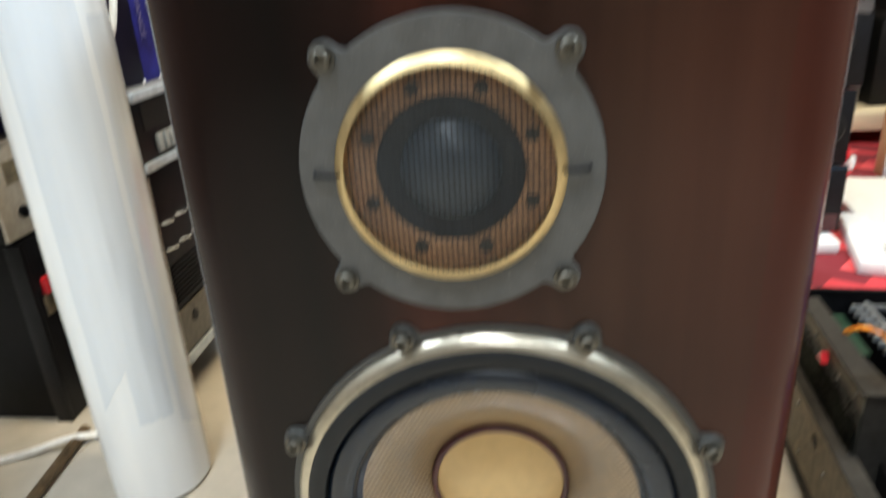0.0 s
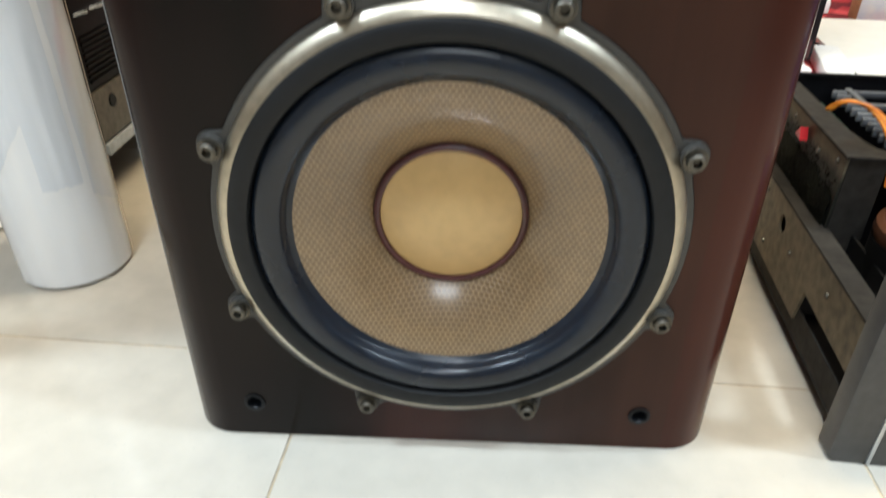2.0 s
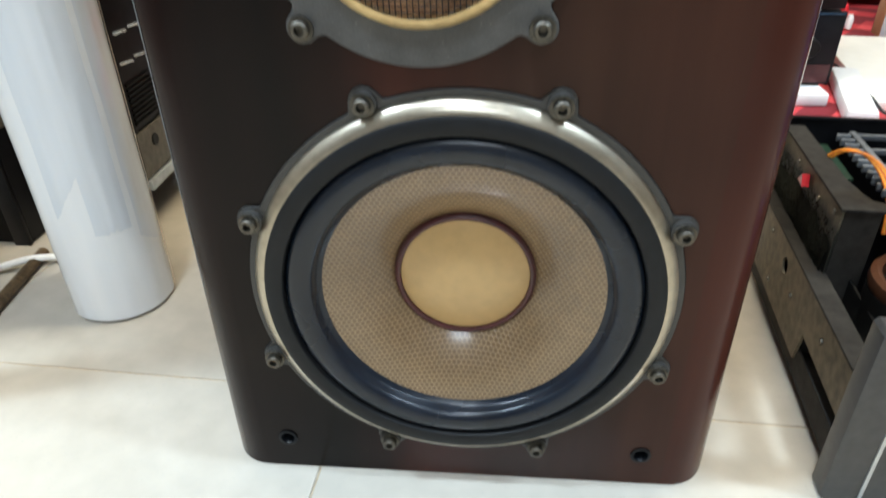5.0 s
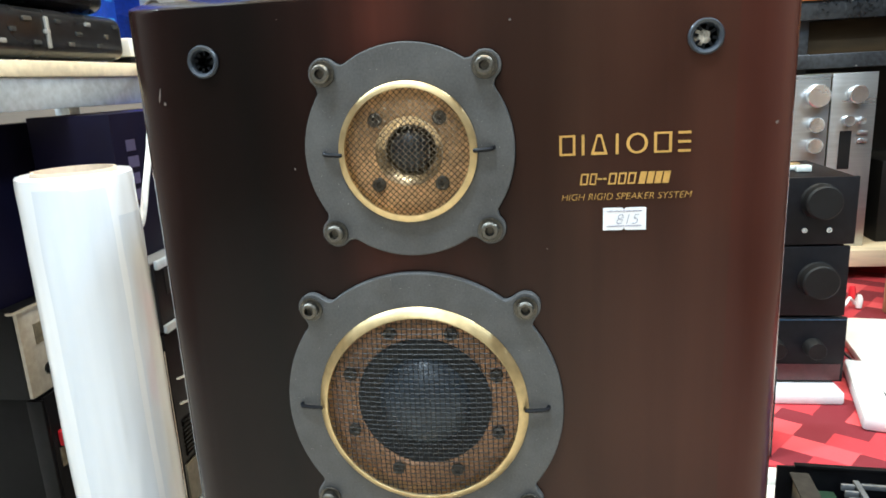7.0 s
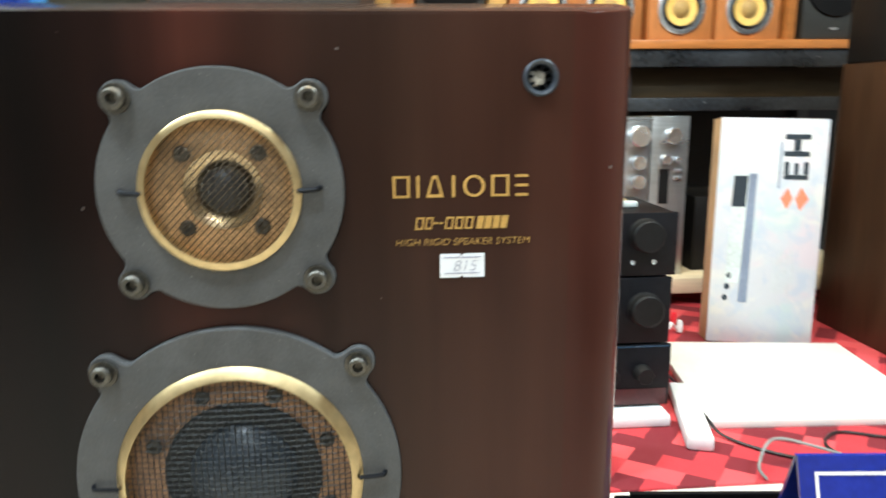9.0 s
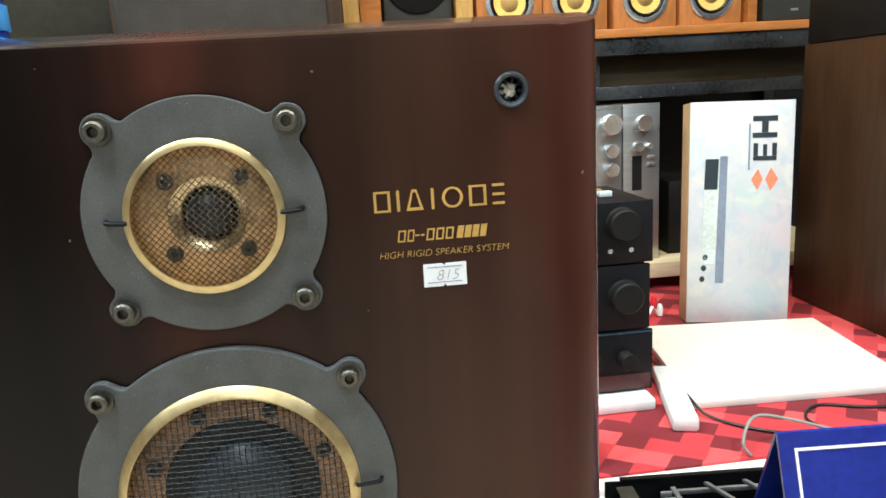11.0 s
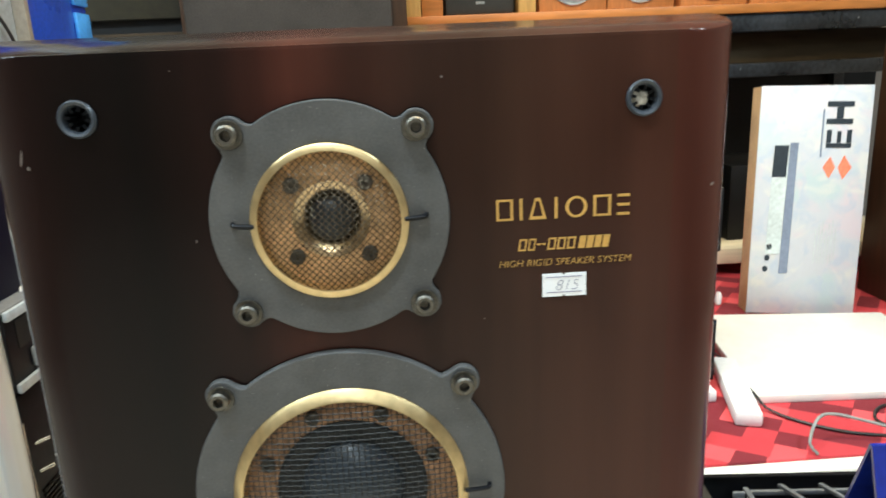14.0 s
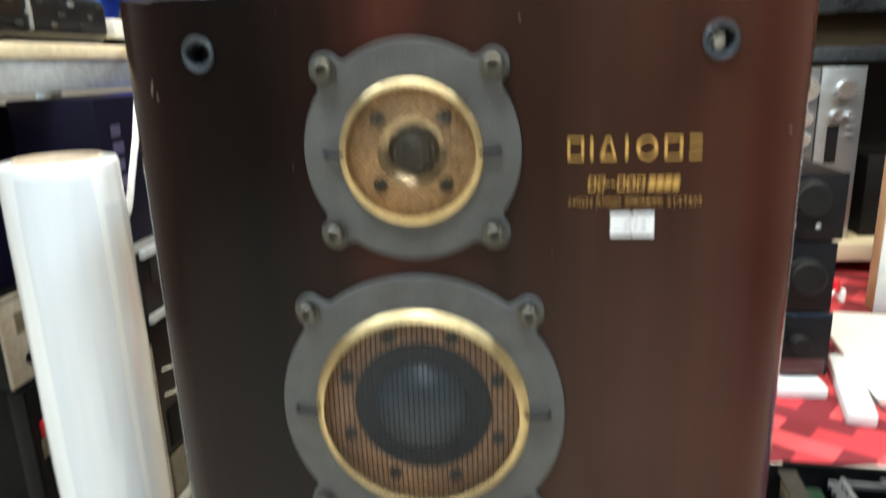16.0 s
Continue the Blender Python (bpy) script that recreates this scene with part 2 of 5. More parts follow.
M["blue"] = material("bright_blue_plastic", (0.02, 0.07, 0.5), 0.3, vary=0.2, coat=0.3)
M["light_blue"] = material("light_blue_plastic", (0.07, 0.3, 0.75), 0.35, vary=0.15)
M["navy"] = material("navy_printed_carton", (0.0035, 0.0032, 0.012), 0.5, spec=0.12, vary=0.5, scale=10, second=(0.005, 0.004, 0.013))
M["blue_carton"] = material("blue_printed_carton", (0.028, 0.03, 0.25), 0.42, spec=0.2, vary=0.4, scale=10, second=(0.01, 0.01, 0.06))
M["sign_blue"] = material("glossy_blue_card", (0.012, 0.025, 0.26), 0.12, vary=0.15, coat=0.6)
M["beige_panel"] = material("beige_metal_panel", (0.4, 0.355, 0.29), 0.45, 0.2, vary=0.15)
M["steel_sheet"] = material("dusty_steel_sheet", (0.165, 0.135, 0.088), 0.6, 0.15, vary=0.4, scale=34, bump=0.2, bump_scale=500)
M["anthracite"] = material("anthracite_front_panel", (0.07, 0.068, 0.066), 0.42, 0.3, vary=0.15, scale=40, bump=0.06, bump_scale=1200)
M["red_wire"] = material("red_wire", (0.6, 0.03, 0.02), 0.4)
M["orange_wire"] = material("orange_wire", (0.75, 0.22, 0.02), 0.4)
M["yellow_wire"] = material("yellow_wire", (0.8, 0.5, 0.05), 0.4)
M["green_board"] = material("green_circuit_board", (0.009, 0.032, 0.017), 0.5, vary=0.3)
M["copper_coil"] = material("copper_winding", (0.11, 0.045, 0.022), 0.45, 0.3)
M["grey_cable"] = material("grey_cable", (0.25, 0.25, 0.24), 0.45)
M["black_cable"] = material("black_cable", (0.015, 0.015, 0.015), 0.45)
M["white_cable"] = material("white_cable", (0.82, 0.82, 0.8), 0.4)
# blue reflection along an amplifier's top edge, put into the colour
M["blue_edge_sheen"] = material("blue_black_edge_sheen", (0.02, 0.05, 0.09), 0.25, vary=0.2)
M["screen"] = material("pale_display", (0.25, 0.32, 0.4), 0.3)
M["tan_cap"] = material("tan_paper_cap", (0.42, 0.27, 0.085), 0.6, vary=0.15, scale=60)
M["yellow_cone"] = material("yellow_paper_cone", (0.8, 0.52, 0.13), 0.6, vary=0.15, scale=60)
M["coral"] = material("coral_print", (0.85, 0.22, 0.12), 0.5)
M["black_print"] = material("black_print", (0.02, 0.03, 0.04), 0.5)
M["slate_print"] = material("slate_print", (0.2, 0.24, 0.32), 0.5)
M["pale_print"] = material("pale_print", (0.6, 0.66, 0.64), 0.5)
M["dim_print"] = material("dim_lilac_print", (0.17, 0.15, 0.28), 0.5)
M["red_plastic"] = material("red_plastic", (0.6, 0.02, 0.03), 0.35)
M["dusty_black"] = material("dusty_black_paint", (0.03, 0.027, 0.023), 0.7, spec=0.2, vary=0.35, scale=40)
M["navy_print"] = material("dim_navy_print", (0.07, 0.062, 0.13), 0.5)
M["dust"] = material("grey_green_dust", (0.013, 0.0135, 0.009), 0.95, spec=0.1, vary=0.6, scale=80, bump=0.8, bump_scale=250)
M["socket_rubber"] = material("blue_grey_rubber", (0.030, 0.036, 0.045), 0.42, vary=0.25, scale=80)
M["grey_tuner"] = material("grey_metal_case", (0.2, 0.2, 0.2), 0.45, 0.3, vary=0.15)
M["stereo_black"] = material("scuffed_black_plastic", (0.012, 0.013, 0.015), 0.3, spec=0.4, vary=0.4, scale=30)
M["black_glass"] = material("smoked_window", (0.004, 0.004, 0.004), 0.12, vary=0.2)
M["dim_button"] = material("dim_pale_button", (0.3, 0.3, 0.28), 0.4)
M["dark_door"] = material("dark_olive_panel", (0.020, 0.018, 0.010), 0.5, vary=0.3, scale=20)
M["dull_rail"] = material("dull_steel_rail", (0.13, 0.12, 0.1), 0.5, 0.3, vary=0.25)
M["ladder"] = material("dim_grey_metal", (0.2, 0.21, 0.22), 0.45, 0.3, vary=0.2)
M["scuff"] = material("pale_scuff", (0.13, 0.10, 0.085), 0.7, vary=0.3, scale=300)
M["grey_fluff"] = material("grey_torn_foam", (0.45, 0.42, 0.36), 0.9, vary=0.4, scale=150, bump=0.8, bump_scale=500)
M["rust"] = material("rusty_rod", (0.16, 0.11, 0.06), 0.6, 0.4, vary=0.4, scale=60)


def honeycomb(name, cell):
    """Tan woven skin over six-sided cells."""
    m = material(name, (0.30, 0.205, 0.105), 0.36, vary=0.12, scale=50, coat=0.9, coat_rough=0.2)
    nt = m.node_tree
    n, link = nt.nodes, nt.links.new
    p = n["Principled BSDF"]

    def vec(op, a, b=None):
        v = n.new("ShaderNodeVectorMath")
        v.operation = op
        for i, x in enumerate((a, b)):
            if x is None:
                continue
            if isinstance(x, tuple):
                v.inputs[i].default_value = x
            else:
                link(x, v.inputs[i])
        return v

    tc = n.new("ShaderNodeTexCoord")
    sep, com = n.new("ShaderNodeSeparateXYZ"), n.new("ShaderNodeCombineXYZ")
    link(tc.outputs["Object"], sep.inputs[0])
    link(sep.outputs["X"], com.inputs[0])
    link(sep.outputs["Z"], com.inputs[1])
    q = vec("MULTIPLY", com.outputs[0], (1 / cell, 1 / cell, 0))
    q = vec("ADD", q.outputs[0], (200 * 1.0, 200 * 1.7320508, 0))
    r, h = (1, 1.7320508, 1), (0.5, 0.8660254, 0.5)
    a = vec("SUBTRACT", vec("MODULO", q.outputs[0], r).outputs[0], h)
    b = vec("SUBTRACT", vec("MODULO", vec("SUBTRACT", q.outputs[0], h).outputs[0], r).outputs[0], h)

    def hexdist(v):
        ab = vec("ABSOLUTE", v.outputs[0])
        d = vec("DOT_PRODUCT", ab.outputs[0], (0.5, 0.8660254, 0))
        s = n.new("ShaderNodeSeparateXYZ")
        link(ab.outputs[0], s.inputs[0])
        mx = n.new("ShaderNodeMath")
        mx.operation = "MAXIMUM"
        link(d.outputs["Value"], mx.inputs[0])
        link(s.outputs["X"], mx.inputs[1])
        return mx

    mn = n.new("ShaderNodeMath")
    mn.operation = "MINIMUM"
    link(hexdist(a).outputs[0], mn.inputs[0])
    link(hexdist(b).outputs[0], mn.inputs[1])
    edge = n.new("ShaderNodeMapRange")
    edge.inputs["From Min"].default_value, edge.inputs["From Max"].default_value = 0.3, 0.46
    link(mn.outputs[0], edge.inputs["Value"])
    mixc = n.new("ShaderNodeMix")
    mixc.data_type = "RGBA"
    old = p.inputs["Base Color"].links[0].from_socket
    dark = n.new("ShaderNodeMix")
    dark.data_type, dark.blend_type = "RGBA", "MULTIPLY"
    dark.inputs[0].default_value = 1
    link(old, dark.inputs[6])
    dark.inputs[7].default_value = (0.56, 0.50, 0.43, 1)
    link(edge.outputs[0], mixc.inputs[0])
    link(dark.outputs[2], mixc.inputs[6])
    link(old, mixc.inputs[7])
    link(mixc.outputs[2], p.inputs["Base Color"])
    bn = n.new("ShaderNodeBump")
    bn.inputs["Strength"].default_value, bn.inputs["Distance"].default_value = 0.5, 0.0006
    link(edge.outputs[0], bn.inputs["Height"])
    link(bn.outputs[0], p.inputs["Normal"])
    return m


M["cone"] = honeycomb("honeycomb_cone", 0.0036)


def carpet_material():
    m = material("red_patterned_carpet", (0.42, 0.02, 0.025), 0.9, vary=0.2, scale=60, bump=0.6, bump_scale=900)
    nt = m.node_tree
    n, link = nt.nodes, nt.links.new
    p = n["Principled BSDF"]
    tc = n.new("ShaderNodeTexCoord")
    mp = n.new("ShaderNodeMapping")
    mp.inputs["Rotation"].default_value = (0, 0, 0.62)
    mp.inputs["Scale"].default_value = (1, 1.12, 0.01)
    link(tc.outputs["Object"], mp.inputs["Vector"])
    v = n.new("ShaderNodeTexVoronoi")
    v.distance, v.inputs["Scale"].default_value, v.inputs["Randomness"].default_value = "CHEBYCHEV", 20, 0.12
    link(mp.outputs[0], v.inputs["Vector"])
    sep = n.new("ShaderNodeSeparateColor")
    link(v.outputs["Color"], sep.inputs[0])
    ramp = n.new("ShaderNodeValToRGB")
    ramp.color_ramp.interpolation = "CONSTANT"
    e = ramp.color_ramp.elements
    e[0].color, e[0].position = (0.17, 0.012, 0.02, 1), 0
    e[1].color, e[1].position = (0.46, 0.035, 0.045, 1), 0.3
    e.new(0.7).color = (0.62, 0.075, 0.085, 1)
    link(sep.outputs[0], ramp.inputs[0])
    link(ramp.outputs[0], p.inputs["Base Color"])
    return m


M["carpet"] = carpet_material()


def pastel_print():
    """Coated white card with faint cloudy mint, blush and lilac print."""
    m = material("pastel_printed_carton", (0.56, 0.575, 0.605), 0.35, vary=0.02, scale=22)
    nt = m.node_tree
    n, link = nt.nodes, nt.links.new
    p = n["Principled BSDF"]
    tc = n.new("ShaderNodeTexCoord")
    out = p.inputs["Base Color"].links[0].from_socket
    for at, scale, tone in (((0, 0, 0), 9, (0.47, 0.575, 0.575)), ((4, 1, 7), 11, (0.64, 0.545, 0.575)), ((9, 3, 2), 15, (0.66, 0.65, 0.60)), ((2, 8, 5), 24, (0.46, 0.52, 0.60))):
        mp, no, lim, mix = n.new("ShaderNodeMapping"), n.new("ShaderNodeTexNoise"), n.new("ShaderNodeMapRange"), n.new("ShaderNodeMix")
        mp.inputs["Location"].default_value = at
        link(tc.outputs["Object"], mp.inputs["Vector"])
        link(mp.outputs[0], no.inputs["Vector"])
        no.inputs["Scale"].default_value, no.inputs["Detail"].default_value, no.inputs["Distortion"].default_value = scale, 3, 0.8
        lim.inputs["From Min"].default_value, lim.inputs["From Max"].default_value, lim.inputs["To Max"].default_value = 0.52, 0.66, 0.75
        link(no.outputs["Fac"], lim.inputs["Value"])
        mix.data_type = "RGBA"
        link(lim.outputs[0], mix.inputs[0])
        link(out, mix.inputs[6])
        mix.inputs[7].default_value = (*tone, 1)
        out = mix.outputs[2]
    link(out, p.inputs["Base Color"])
    return m


M["box_white"] = pastel_print()


def speckled(m, scale, share, tone):
    """Sparse dark specks in the glaze."""
    nt = m.node_tree
    n, link = nt.nodes, nt.links.new
    p = n["Principled BSDF"]
    tc, v, lim, mix = n.new("ShaderNodeTexCoord"), n.new("ShaderNodeTexVoronoi"), n.new("ShaderNodeMath"), n.new("ShaderNodeMix")
    sep, pick, both = n.new("ShaderNodeSeparateColor"), n.new("ShaderNodeMath"), n.new("ShaderNodeMath")
    v.inputs["Scale"].default_value = scale
    link(tc.outputs["Object"], v.inputs["Vector"])
    lim.operation, lim.inputs[1].default_value = "LESS_THAN", 0.22
    link(v.outputs["Distance"], lim.inputs[0])
    link(v.outputs["Color"], sep.inputs[0])
    pick.operation, pick.inputs[1].default_value = "LESS_THAN", share
    link(sep.outputs[0], pick.inputs[0])
    both.operation = "MULTIPLY"
    link(lim.outputs[0], both.inputs[0])
    link(pick.outputs[0], both.inputs[1])
    mix.data_type = "RGBA"
    old = p.inputs["Base Color"].links[0].from_socket
    link(both.outputs[0], mix.inputs[0])
    link(old, mix.inputs[6])
    mix.inputs[7].default_value = (*tone, 1)
    link(mix.outputs[2], p.inputs["Base Color"])


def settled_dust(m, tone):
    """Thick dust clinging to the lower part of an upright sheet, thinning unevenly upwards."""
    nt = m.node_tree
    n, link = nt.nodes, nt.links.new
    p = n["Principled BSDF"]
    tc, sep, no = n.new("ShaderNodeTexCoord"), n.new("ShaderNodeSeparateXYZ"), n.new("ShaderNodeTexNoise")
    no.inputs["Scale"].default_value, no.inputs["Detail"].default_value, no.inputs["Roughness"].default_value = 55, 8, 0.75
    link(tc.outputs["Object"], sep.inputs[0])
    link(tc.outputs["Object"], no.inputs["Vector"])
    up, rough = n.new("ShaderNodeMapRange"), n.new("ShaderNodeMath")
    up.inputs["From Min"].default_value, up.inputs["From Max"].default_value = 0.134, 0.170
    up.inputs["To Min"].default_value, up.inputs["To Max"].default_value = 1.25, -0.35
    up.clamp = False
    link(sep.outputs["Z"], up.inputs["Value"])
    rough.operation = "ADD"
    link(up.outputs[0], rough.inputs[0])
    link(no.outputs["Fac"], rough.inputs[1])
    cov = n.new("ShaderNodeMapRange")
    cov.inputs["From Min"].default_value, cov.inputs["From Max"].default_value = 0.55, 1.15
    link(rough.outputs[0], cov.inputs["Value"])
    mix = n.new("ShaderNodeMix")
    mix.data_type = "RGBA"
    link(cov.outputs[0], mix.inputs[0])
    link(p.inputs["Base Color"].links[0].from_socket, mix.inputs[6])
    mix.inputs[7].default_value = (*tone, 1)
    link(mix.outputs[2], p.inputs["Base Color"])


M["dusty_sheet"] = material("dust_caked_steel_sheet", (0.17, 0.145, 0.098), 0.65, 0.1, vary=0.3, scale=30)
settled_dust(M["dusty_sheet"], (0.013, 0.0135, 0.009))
speckled(M["grey"], 1100, 0.02, (0.3, 0.29, 0.26))
speckled(M["worn_black"], 90, 0.03, (0.3, 0.31, 0.31))
speckled(M["tile"], 400, 0.075, (0.47, 0.44, 0.38))


# ---- mesh helpers ----
def mesh_object(name, bm, mat, parent=None, label="", smooth=True, angle=35):
    me = bpy.data.meshes.new(name)
    bmesh.ops.recalc_face_normals(bm, faces=bm.faces)
    bm.to_mesh(me)
    bm.free()
    if smooth:
        me.polygons.foreach_set("use_smooth", [True] * len(me.polygons))
        me.set_sharp_from_angle(angle=radians(angle))
    me.materials.append(M[mat])
    ob = new(name, me)
    if parent:
        ob.parent = parent
    if label:
        ob["label"] = label
    return ob


def part(name, bm, mat, parent, label="", smooth=True):
    return mesh_object(name, bm, mat, parent, label, smooth)


def thing(name, m, label, category, group="", kind=""):
    e = new(name)
    e.empty_display_size = 0.02
    e.matrix_world = m
    return tagged(e, label, category, group, kind)


def box(lo, hi, bevel=0.0, bm=None, seg=2):
    bm = bm or bmesh.new()
    g = bmesh.ops.create_cube(bm, size=1)
    lo, hi = Vector(lo), Vector(hi)
    for v in g["verts"]:
        v.co = Vector([lo[i] + (v.co[i] + 0.5) * (hi[i] - lo[i]) for i in range(3)])
    if bevel:
        edges = list({e for v in g["verts"] for e in v.link_edges})
        bmesh.ops.bevel(bm, geom=edges, offset=bevel, segments=seg, affect="EDGES", profile=0.5)
    return bm


def lathe(profile, seg=64, bm=None, at=(0, 0, 0), axis="y", close=False):
    """Turn (radius, height) pairs about an axis: y points backwards, z up."""
    bm = bm or bmesh.new()
    rings = []
    for r, h in profile:
        ring = []
        for i in range(seg if r > 1e-6 else 1):
            a = 2 * math.pi * i / seg
            c = (r * math.cos(a), h, r * math.sin(a)) if axis == "y" else ((r * math.cos(a), r * math.sin(a), h) if axis == "z" else (h, r * math.cos(a), r * math.sin(a)))
            ring.append(bm.verts.new(Vector(c) + Vector(at)))
        rings.append(ring)
    pairs = list(zip(rings, rings[1:])) + ([(rings[-1], rings[0])] if close else [])
    for a, b in pairs:
        for i in range(seg):
            j = (i + 1) % seg
            f = [a[i % len(a)], a[j % len(a)], b[j % len(b)], b[i % len(b)]]
            f = list(dict.fromkeys(f))
            if len(f) > 2:
                bm.faces.new(f)
    return bm


def cable(points, r, bm=None, seg=8, smooth=6):
    """A round cable through the points, on a smooth curve."""
    bm = bm or bmesh.new()
    p = [Vector(q) for q in points]
    line = []
    for i in range(len(p) - 1):
        a, b, c, d = p[max(0, i - 1)], p[i], p[i + 1], p[min(len(p) - 1, i + 2)]
        for k in range(smooth):
            t = k / smooth
            line.append(0.5 * (2 * b + (c - a) * t + (2 * a - 5 * b + 4 * c - d) * t * t + (3 * b - a - 3 * c + d) * t ** 3))
    line.append(p[-1])
    rings = []
    for i, q in enumerate(line):
        w = (line[min(i + 1, len(line) - 1)] - line[max(i - 1, 0)]).normalized()
        u = w.cross(Vector((0.31, 0.17, 0.93))).normalized()
        v = w.cross(u)
        rings.append([bm.verts.new(q + r * (math.cos(2 * math.pi * k / seg) * u + math.sin(2 * math.pi * k / seg) * v)) for k in range(seg)])
    for a, b in zip(rings, rings[1:]):
        for k in range(seg):
            bm.faces.new((a[k], a[(k + 1) % seg], b[(k + 1) % seg], b[k]))
    bm.faces.new(rings[0])
    bm.faces.new(rings[-1])
    return bm


def prism(outline, lo, hi, axis="z", bm=None, bevel=0.0):
    """Extrude a closed outline of (a, b) pairs along an axis. axis y: outline in x, z; axis x: in y, z."""
    bm = bm or bmesh.new()

    def co(a, b, h):
        return (a, b, h) if axis == "z" else ((a, h, b) if axis == "y" else (h, a, b))

    va = [bm.verts.new(co(a, b, lo)) for a, b in outline]
    vb = [bm.verts.new(co(a, b, hi)) for a, b in outline]
    fa, fb = bm.faces.new(va), bm.faces.new(vb)
    for i in range(len(va)):
        j = (i + 1) % len(va)
        bm.faces.new((va[i], va[j], vb[j], vb[i]))
    if bevel:
        bmesh.ops.bevel(bm, geom=list(set(fa.edges) | set(fb.edges)), offset=bevel, segments=2, affect="EDGES", profile=0.5)
    return bm


def outline_curve(loops, depth, bevel=0.0):
    """A flat plate from outlines in x, z (the first the rim, the others holes), front face at y = 0, as a bmesh."""
    cu = bpy.data.curves.new("outline", "CURVE")
    cu.dimensions, cu.fill_mode, cu.extrude, cu.bevel_depth, cu.bevel_resolution = "2D", "BOTH", depth / 2 - bevel, bevel, 1
    cu.offset = -bevel
    for loop in loops:
        sp = cu.splines.new("POLY")
        sp.points.add(len(loop) - 1)
        for q, (a, b) in zip(sp.points, loop):
            q.co = (a, b, 0, 1)
        sp.use_cyclic_u = True
    ob = bpy.data.objects.new("outline", cu)
    me = bpy.data.meshes.new_from_object(ob)
    bm = bmesh.new()
    bm.from_mesh(me)
    bmesh.ops.remove_doubles(bm, verts=bm.verts, dist=1e-6)
    bmesh.ops.transform(bm, matrix=Matrix.Translation((0, depth / 2, 0)) @ Matrix.Rotation(radians(90), 4, "X"), verts=bm.verts)
    bpy.data.objects.remove(ob)
    bpy.data.curves.remove(cu)
    bpy.data.meshes.remove(me)
    return bm


def circle(r, n=96, cx=0.0, cz=0.0):
    return [(cx + r * math.cos(2 * math.pi * i / n), cz + r * math.sin(2 * math.pi * i / n)) for i in range(n)]


def eared(r, ears, er, n=360, blend=0.004):
    """A round plate's rim with round ears at the given (x, z) centres, joined by soft fillets."""
    pts = []
    for i in range(n):
        a = 2 * math.pi * i / n
        d = (math.cos(a), math.sin(a))
        best = r
        for ex, ez in ears:
            along, off = ex * d[0] + ez * d[1], -ex * d[1] + ez * d[0]
            if along > 0 and abs(off) < er:
                best = max(best, along + math.sqrt(er * er - off * off))
            elif along > 0 and abs(off) < er + blend:
                best = max(best, r + max(0, along - r) * (1 - (abs(off) - er) / blend) ** 2)
        pts.append((d[0] * best, d[1] * best))
    return pts


def text_mesh(body, size, depth=0.0004, align="LEFT", shear=0.0, thin=0.0):
    cu = bpy.data.curves.new("words", "FONT")
    cu.body, cu.size, cu.extrude, cu.align_x, cu.shear, cu.offset = body, size, depth / 2, align, shear, -thin
    ob = bpy.data.objects.new("words", cu)
    me = bpy.data.meshes.new_from_object(ob)
    bm = bmesh.new()
    bm.from_mesh(me)
    bmesh.ops.transform(bm, matrix=Matrix.Rotation(radians(90), 4, "X"), verts=bm.verts)
    bpy.data.objects.remove(ob)
    bpy.data.curves.remove(cu)
    bpy.data.meshes.remove(me)
    return bm


def moved(bm, m):
    bmesh.ops.transform(bm, matrix=m, verts=bm.verts)
    return bm


def joined(*bms):
    out = bmesh.new()
    for b in bms:
        me = bpy.data.meshes.new("tmp")
        b.to_mesh(me)
        b.free()
        out.from_mesh(me)
        bpy.data.meshes.remove(me)
    return out


# ---- the room ----
X0, X1, Y0, Y1, H = -2.4, 3.0, -3.2, 2.3, 2.7
floor = tagged(mesh_object("floor", box((X0 - 0.1, Y0 - 0.1, -0.12), (X1 + 0.1, Y1 + 0.1, -0.0012)), "grout"), "cream glossy tiled shop floor", "floor", kind="structure")
tagged(mesh_object("ceiling", box((X0 - 0.1, Y0 - 0.1, H), (X1 + 0.1, Y1 + 0.1, H + 0.1)), "ceiling"), "plain white ceiling", "ceiling", kind="structure")
for nm, lo, hi in (("wall_north", (X0 - 0.1, Y1, 0), (X1 + 0.1, Y1 + 0.1, H)), ("wall_south", (X0 - 0.1, Y0 - 0.1, 0), (X1 + 0.1, Y0, H)),
                   ("wall_west", (X0 - 0.1, Y0, 0), (X0, Y1, H)), ("wall_east", (X1, Y0, 0), (X1 + 0.1, Y1, H))):
    tagged(mesh_object(nm, box(lo, hi), "wall"), "plain dim brown shop wall", "wall", kind="structure")

# carpeted plinth behind the amplifier
plinth = thing("display_plinth", pose(0, 0, 0), "low plinth covered with red patterned carpet", "plinth", kind="structure")
part("carpet", box((0.19, 0.588, 0.004), (2.0, 1.76, 0.03), 0.004), "carpet", plinth)
part("edge_strip", box((0.19, 0.558, 0.0), (2.0, 0.5875, 0.026), 0.002), "white_board", plinth, "cream edge strip")
tagged(mesh_object("cream_block", box((0.21, 0.500, 0.0), (0.408, 0.552, 0.019), 0.003), "white_board"), "flat cream block lying before the carpeted plinth", "block")
fins = thing("heat_sink", pose(0.366, 0.606, 0.0305), "black ribbed heat sink standing on end on the red carpet", "heat sink")
part("body", prism([(-0.036, 0.0), (0.034, 0.0), (0.034, 0.146), (0.018, 0.170), (-0.036, 0.170)], 0.004, 0.045, "y", bevel=0.001), "black_metal", fins)
